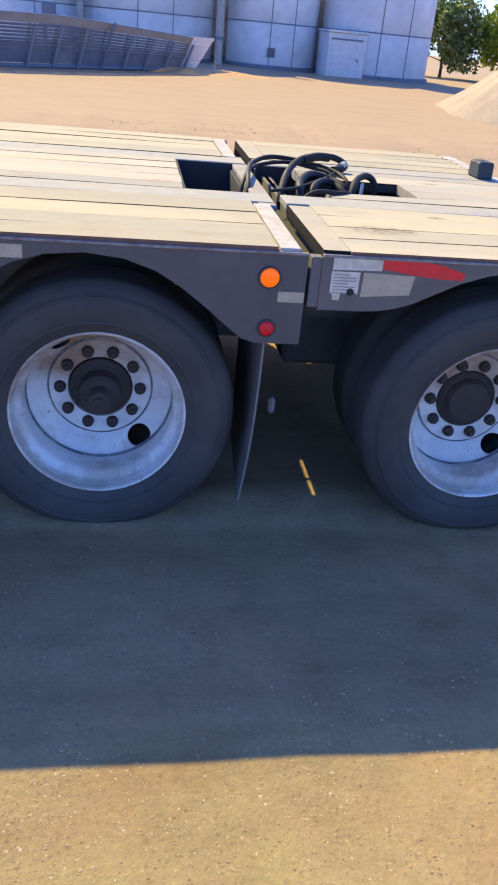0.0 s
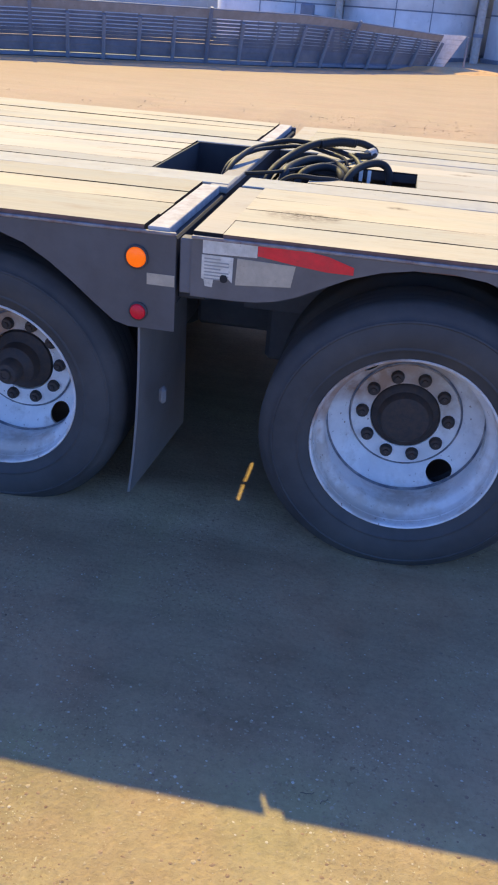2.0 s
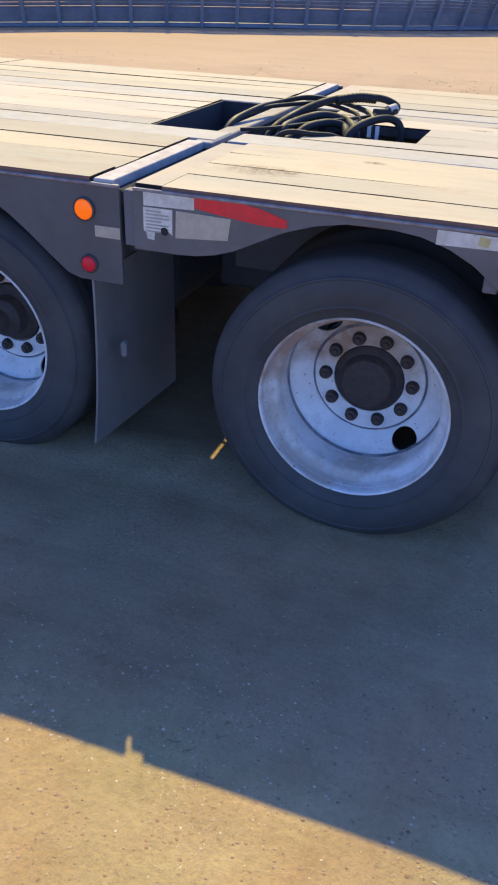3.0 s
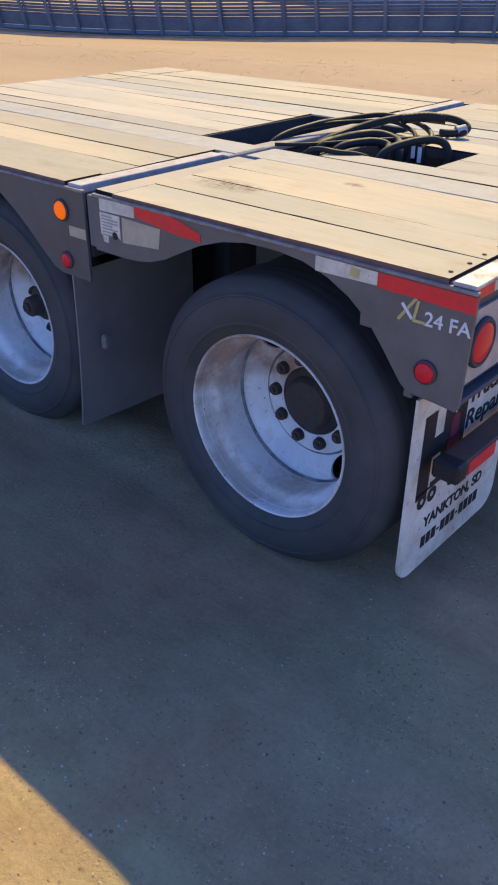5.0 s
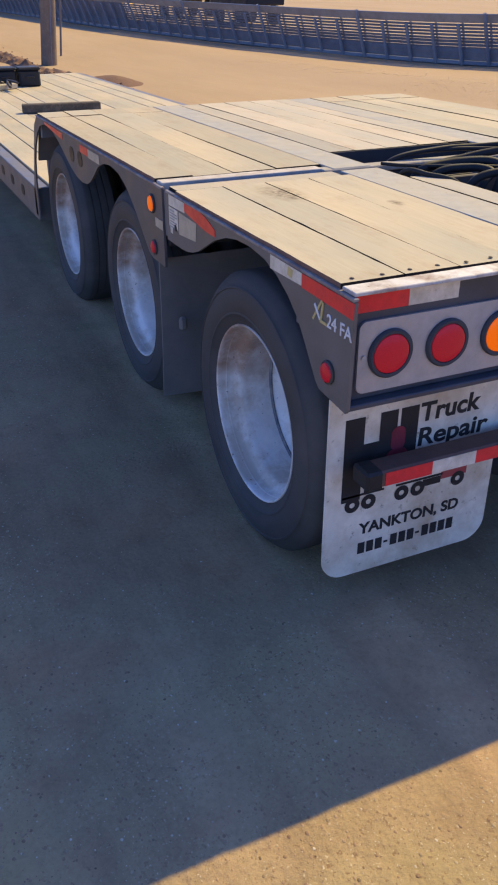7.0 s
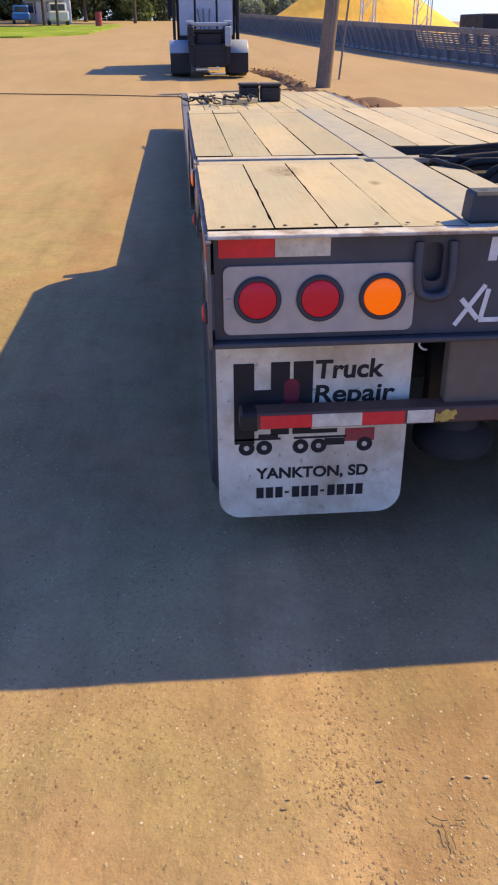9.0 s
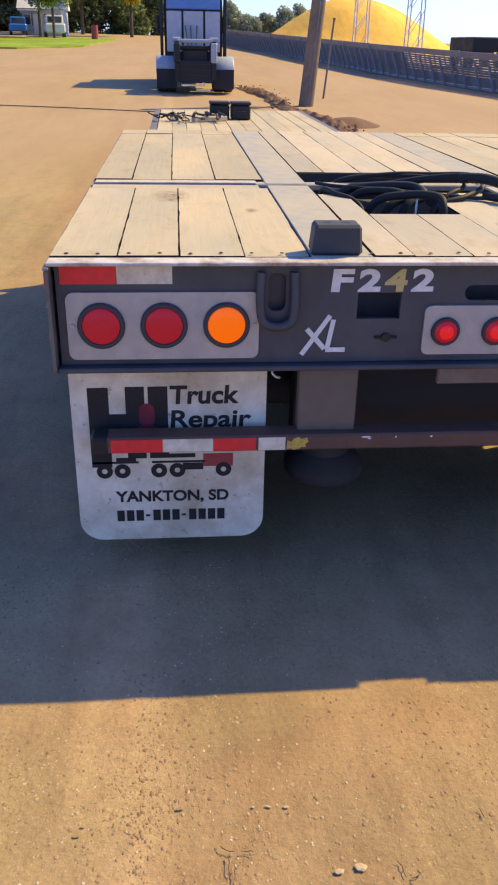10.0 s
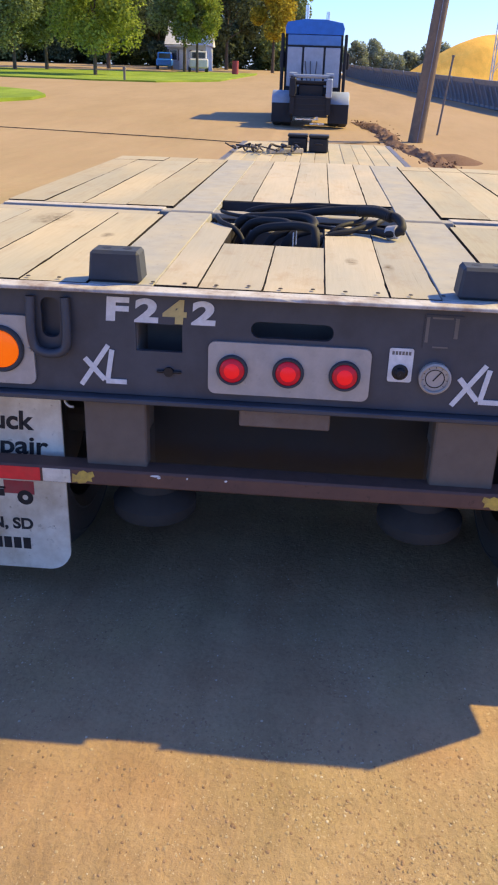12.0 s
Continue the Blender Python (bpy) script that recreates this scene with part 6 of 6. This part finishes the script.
# ---- trees, house and what stands beyond the road ----
def tree(x, y, h, spread, leaf, trunk_h, seed, leaves=1500, size=0.22, label="", gold=None, lobes=11, group="trees by the lawn"):
    rng = random.Random(seed)
    z = land(x, y)
    e = thing("tree", label, "tree", (x, y, z), group)
    tb = bmesh.new()
    r0 = 0.011 * h + 0.045
    top = Vector((rng.uniform(-0.3, 0.3), rng.uniform(-0.3, 0.3), h * 0.82))
    rod((0, 0, -0.1), (0, 0, trunk_h), r0 * 1.15, r0 * 0.85, 10, tb)
    rod((0, 0, trunk_h), top, r0 * 0.85, r0 * 0.15, 8, tb)
    centres = []
    for k in range(lobes):
        f = (k + 0.5) / lobes
        u = 2.4 * k + rng.uniform(-0.4, 0.4)
        hz = trunk_h + (h - trunk_h) * (0.12 + 0.80 * f)
        rad = spread * (0.35 + 0.65 * math.sin(math.pi * min(1, 0.18 + 0.82 * f) ** 0.9)) * rng.uniform(0.55, 0.9)
        c = Vector((rad * math.cos(u), rad * math.sin(u), hz))
        centres.append((c, spread * rng.uniform(0.30, 0.52)))
        rod((0, 0, trunk_h + (hz - trunk_h) * 0.45), c, r0 * 0.34, r0 * 0.07, 6, tb)
    part("trunk", tb, BARK, e)
    # small folded leaf clumps scattered in the lobes
    nr = np.random.RandomState(seed)
    size, count = size * 0.60, int(leaves * 3.6)
    pick = nr.randint(0, len(centres), count)
    cs, rs = np.array([tuple(c) for c, _ in centres]), np.array([r for _, r in centres])
    d = nr.normal(size=(count, 3)) * (1, 1, 0.85)
    d /= np.linalg.norm(d, axis=1)[:, None]
    pts = cs[pick] + d * (rs[pick] * (0.25 + 0.90 * nr.random_sample(count) ** 0.6))[:, None]
    pts = pts[pts[:, 2] > trunk_h * 0.65]
    count = len(pts)
    sc = (size * nr.uniform(0.6, 1.4, count))[:, None]
    a = nr.normal(size=(count, 3)) * (1, 1, 0.6)
    a /= np.linalg.norm(a, axis=1)[:, None]
    b = np.cross(a, nr.normal(size=(count, 3)))
    b /= np.linalg.norm(b, axis=1)[:, None]
    verts = np.stack([pts + a * sc, pts + b * sc * 0.6 + sc * (0, 0, 0.2), pts - a * sc, pts - b * sc * 0.6], 1).reshape(-1, 3).tolist()
    faces = np.arange(4 * count).reshape(-1, 4).tolist()
    me = bpy.data.meshes.new("crown")
    me.from_pydata(verts, [], faces)
    me.materials.append(leaf)
    c = new("crown", me)
    c.parent = e
    return e


OAK = "broad green yard tree with a short trunk"
tree(-66.5, -16.4, 8.4, 3.5, LEAF_LIME, 1.9, 1, 4200, 0.22, "rounded lime-green tree standing on the lawn")
tree(-75.5, -26.0, 10.5, 4.2, LEAF, 1.9, 2, 4200, 0.25, OAK)
tree(-80.0, -24.5, 11.0, 4.0, LEAF, 2.0, 3, 3800, 0.25, OAK)
tree(-92, -21.5, 14.5, 4.2, LEAF_DARK, 3.2, 4, 4000, 0.30, "tall dark evergreen-like tree behind the lawn")
tree(-90, -13.0, 10.5, 3.0, LEAF, 2.6, 5, 3000, 0.24, "slim green tree with several pale stems")
tree(-88, -11.4, 8.4, 2.2, LEAF_LIME, 2.4, 6, 2400, 0.22, "slim lime-green tree with pale stems")
tree(-104, -4.6, 13.0, 2.9, LEAF_GOLD, 3.0, 7, 4200, 0.28, "tall tree with golden yellow autumn leaves")
tree(-112, -11.0, 16.5, 4.6, LEAF_DARK, 2.0, 8, 3600, 0.36, "tall dark tree behind the houses")
for k in range(17):
    tree(-128 - 8 * (k % 3), -82 + 4.7 * k, 17.0 + 2.2 * ((k * 7) % 4), 5.6, (LEAF_DARK, LEAF, LEAF_DARK)[k % 3], 1.6, 20 + k, 3000, 0.46, "tall dark green tree in a dense belt", group="tree belt")
for k in range(9):
    tree(-118, -72 + 6.4 * k, 7.0 + (k % 3), 3.8, LEAF if k % 2 else LEAF_DARK, 0.5, 50 + k, 2200, 0.36, "low dense green tree in a belt", group="tree belt")
for k in range(9):
    tree(-170 - 4 * (k % 2), 1 + 3.4 * k, 4.2 + 0.9 * ((k * 5) % 4) - 0.1 * k, 2.3, LEAF_FAR, 0.4, 70 + k, 1000, 0.36, "distant round green tree", group="distant trees")
tree(-130, -3.0, 8.0, 2.8, LEAF_DARK, 0.8, 91, 1500, 0.3, "low dark green shrub-like tree", group="tree belt")
tree(17, 40, 4.2, 2.2, LEAF_LIME, 0.5, 95, 2400, 0.2, "green tree behind the gravel heap", group="trees by the silos")
tree(13.5, 41, 3.6, 1.9, LEAF, 0.4, 96, 2000, 0.18, "green tree behind the gravel heap", group="trees by the silos")
tree(21, 37, 4.6, 2.4, LEAF, 0.5, 97, 2000, 0.2, "green tree behind the gravel heap", group="trees by the silos")


for k in range(26):
    tree(-122 - 2 * (k % 2), -82 + 3.2 * k, 4.6 + 0.7 * ((k * 5) % 3), 2.7, LEAF_DARK if k % 3 else LEAF, 0.2, 110 + k, 800, 0.40, "dense dark green shrub under the trees", group="hedge under the tree belt").location.z -= 0.7


def house():
    x, y = -101, -13.9
    z = land(x, y) - 0.1
    e = thing("house", "small grey-sided house with a pale roof", "house", (x, y, z))
    part("wall", block(-3, 3, -2.3, 2.1, 0, 2.7, 0.03), HOUSE_W, e)
    part("roof", prism([(-3.5, 2.62), (3.5, 2.62), (0, 5.2)], 4.9, Matrix(((1, 0, 0, 0), (0, 0, -1, 2.35), (0, 1, 0, 0), (0, 0, 0, 1)))), ROOF_M, e)
    part("porch_roof", block(3.0, 4.6, -2.3, -0.2, 2.35, 2.5, 0.02), ROOF_M, e)
    for y0 in (-1.6, 1.0):
        w = part("window", block(3.0, 3.06, y0 - 0.45, y0 + 0.45, 1.0, 2.1, 0.02), WHITE, e)
        part("pane", block(3.06, 3.075, y0 - 0.38, y0 + 0.38, 1.07, 2.03, 0), glass_m, w)
        for s in (-0.62, 0.62):
            part("shutter", block(3.0, 3.05, y0 + s - 0.15, y0 + s + 0.15, 0.98, 2.12, 0.01), CHASSIS, e)
    part("door", block(3.0, 3.06, -0.95, -0.05, 0.1, 2.1, 0.02), WHITE, e)


house()


def parked(x, y, name, label, material, l, w, h, turn):
    z = land(x, y)
    e = thing(name, label, name.replace("_", " "), (x, y, z))
    bm = block(-l / 2, l / 2, -w / 2, w / 2, 0.35, h * 0.62, 0.12)
    part("body", bm, material, e)
    cab = block(-l * 0.38, l * 0.28, -w * 0.44, w * 0.44, h * 0.6, h, 0.1)
    part("cabin", cab, material, e)
    part("rear_window", block(l * 0.27, l * 0.29, -w * 0.34, w * 0.34, h * 0.66, h * 0.92, 0), glass_m, e)
    for sx in (-0.32, 0.32):
        for sy in (-0.46, 0.46):
            part("wheel", rod((l * sx, w * sy - 0.1, 0.34), (l * sx, w * sy + 0.1, 0.34), 0.34, n=18), RUBBER, e)
    e.rotation_euler = (0, 0, radians(turn))


parked(-97, -16.3, "car", "small blue car parked beside the house", BLUE, 4.2, 1.8, 1.75, 8)
parked(-93, -12.0, "van", "white van parked beside the house", WHITE, 4.8, 2.0, 2.0, 10)
e = thing("oil_drum", "red steel drum standing by the trees", "drum", (-86, -7.3, land(-86, -7.3)))
part("barrel", lathe([(0.0005, 0), (0.32, 0), (0.32, 0.6), (0.34, 0.63), (0.32, 0.66), (0.32, 1.3), (0.0005, 1.3)], 24, "z"), INK_R, e)
e = thing("yard_hydrant", "slim dark yard hydrant at the lawn edge", "hydrant", (-57.2, -12.0, land(-57.2, -12)))
part("post", rod((0, 0, 0), (0, 0, 0.85), 0.085, 0.07, 12), CHASSIS, e)
part("head", block(-0.11, 0.13, -0.09, 0.09, 0.62, 0.92, 0.03), CHASSIS, e)

# lattice towers and wagons behind the bunker wall
for x, y, h in ((-66, 14.5, 9), (-58, 16.5, 9.5)):
    z = land(x, y)
    e = thing("lattice_tower", "slender grey steel lattice conveyor tower", "tower", (x, y, z), "towers by the grain")
    for sx in (-0.5, 0.5):
        for sy in (-0.5, 0.5):
            part("leg", rod((sx, sy, 0), (sx * 0.8, sy * 0.8, h), 0.045, n=8), GALV, e)
    for k in range(6):
        a, b = h * k / 6, h * (k + 1) / 6
        for sx in (-0.48, 0.48):
            part("brace", rod((sx, -0.48, a), (sx, 0.48, b), 0.025, n=6), GALV, e)
            part("brace", rod((-0.48, sx, b), (0.48, sx, a), 0.025, n=6), GALV, e)
for x, y, l, mat, lab in ((-52, 19, 4.5, CAB_BLACK, "dark grain wagon behind the wall"), (-44, 19.5, 5.0, CAB_BLACK, "black tarped grain wagon behind the wall")):
    e = thing("grain_wagon", lab, "wagon", (x, y, land(x, y)), "wagons behind the wall")
    part("box", block(-l / 2, l / 2, -1.1, 1.1, 0.9, 1.7, 0.05), mat, e)
    for sx in (-0.3, 0.3):
        part("wheel", rod((l * sx, -1.15, 0.45), (l * sx, -0.8, 0.45), 0.45, n=18), RUBBER, e)
        part("wheel", rod((l * sx, 0.8, 0.45), (l * sx, 1.15, 0.45), 0.45, n=18), RUBBER, e)
    part("chassis", block(-l * 0.4, l * 0.4, -0.4, 0.4, 0.6, 0.92, 0.02), CHASSIS, e)
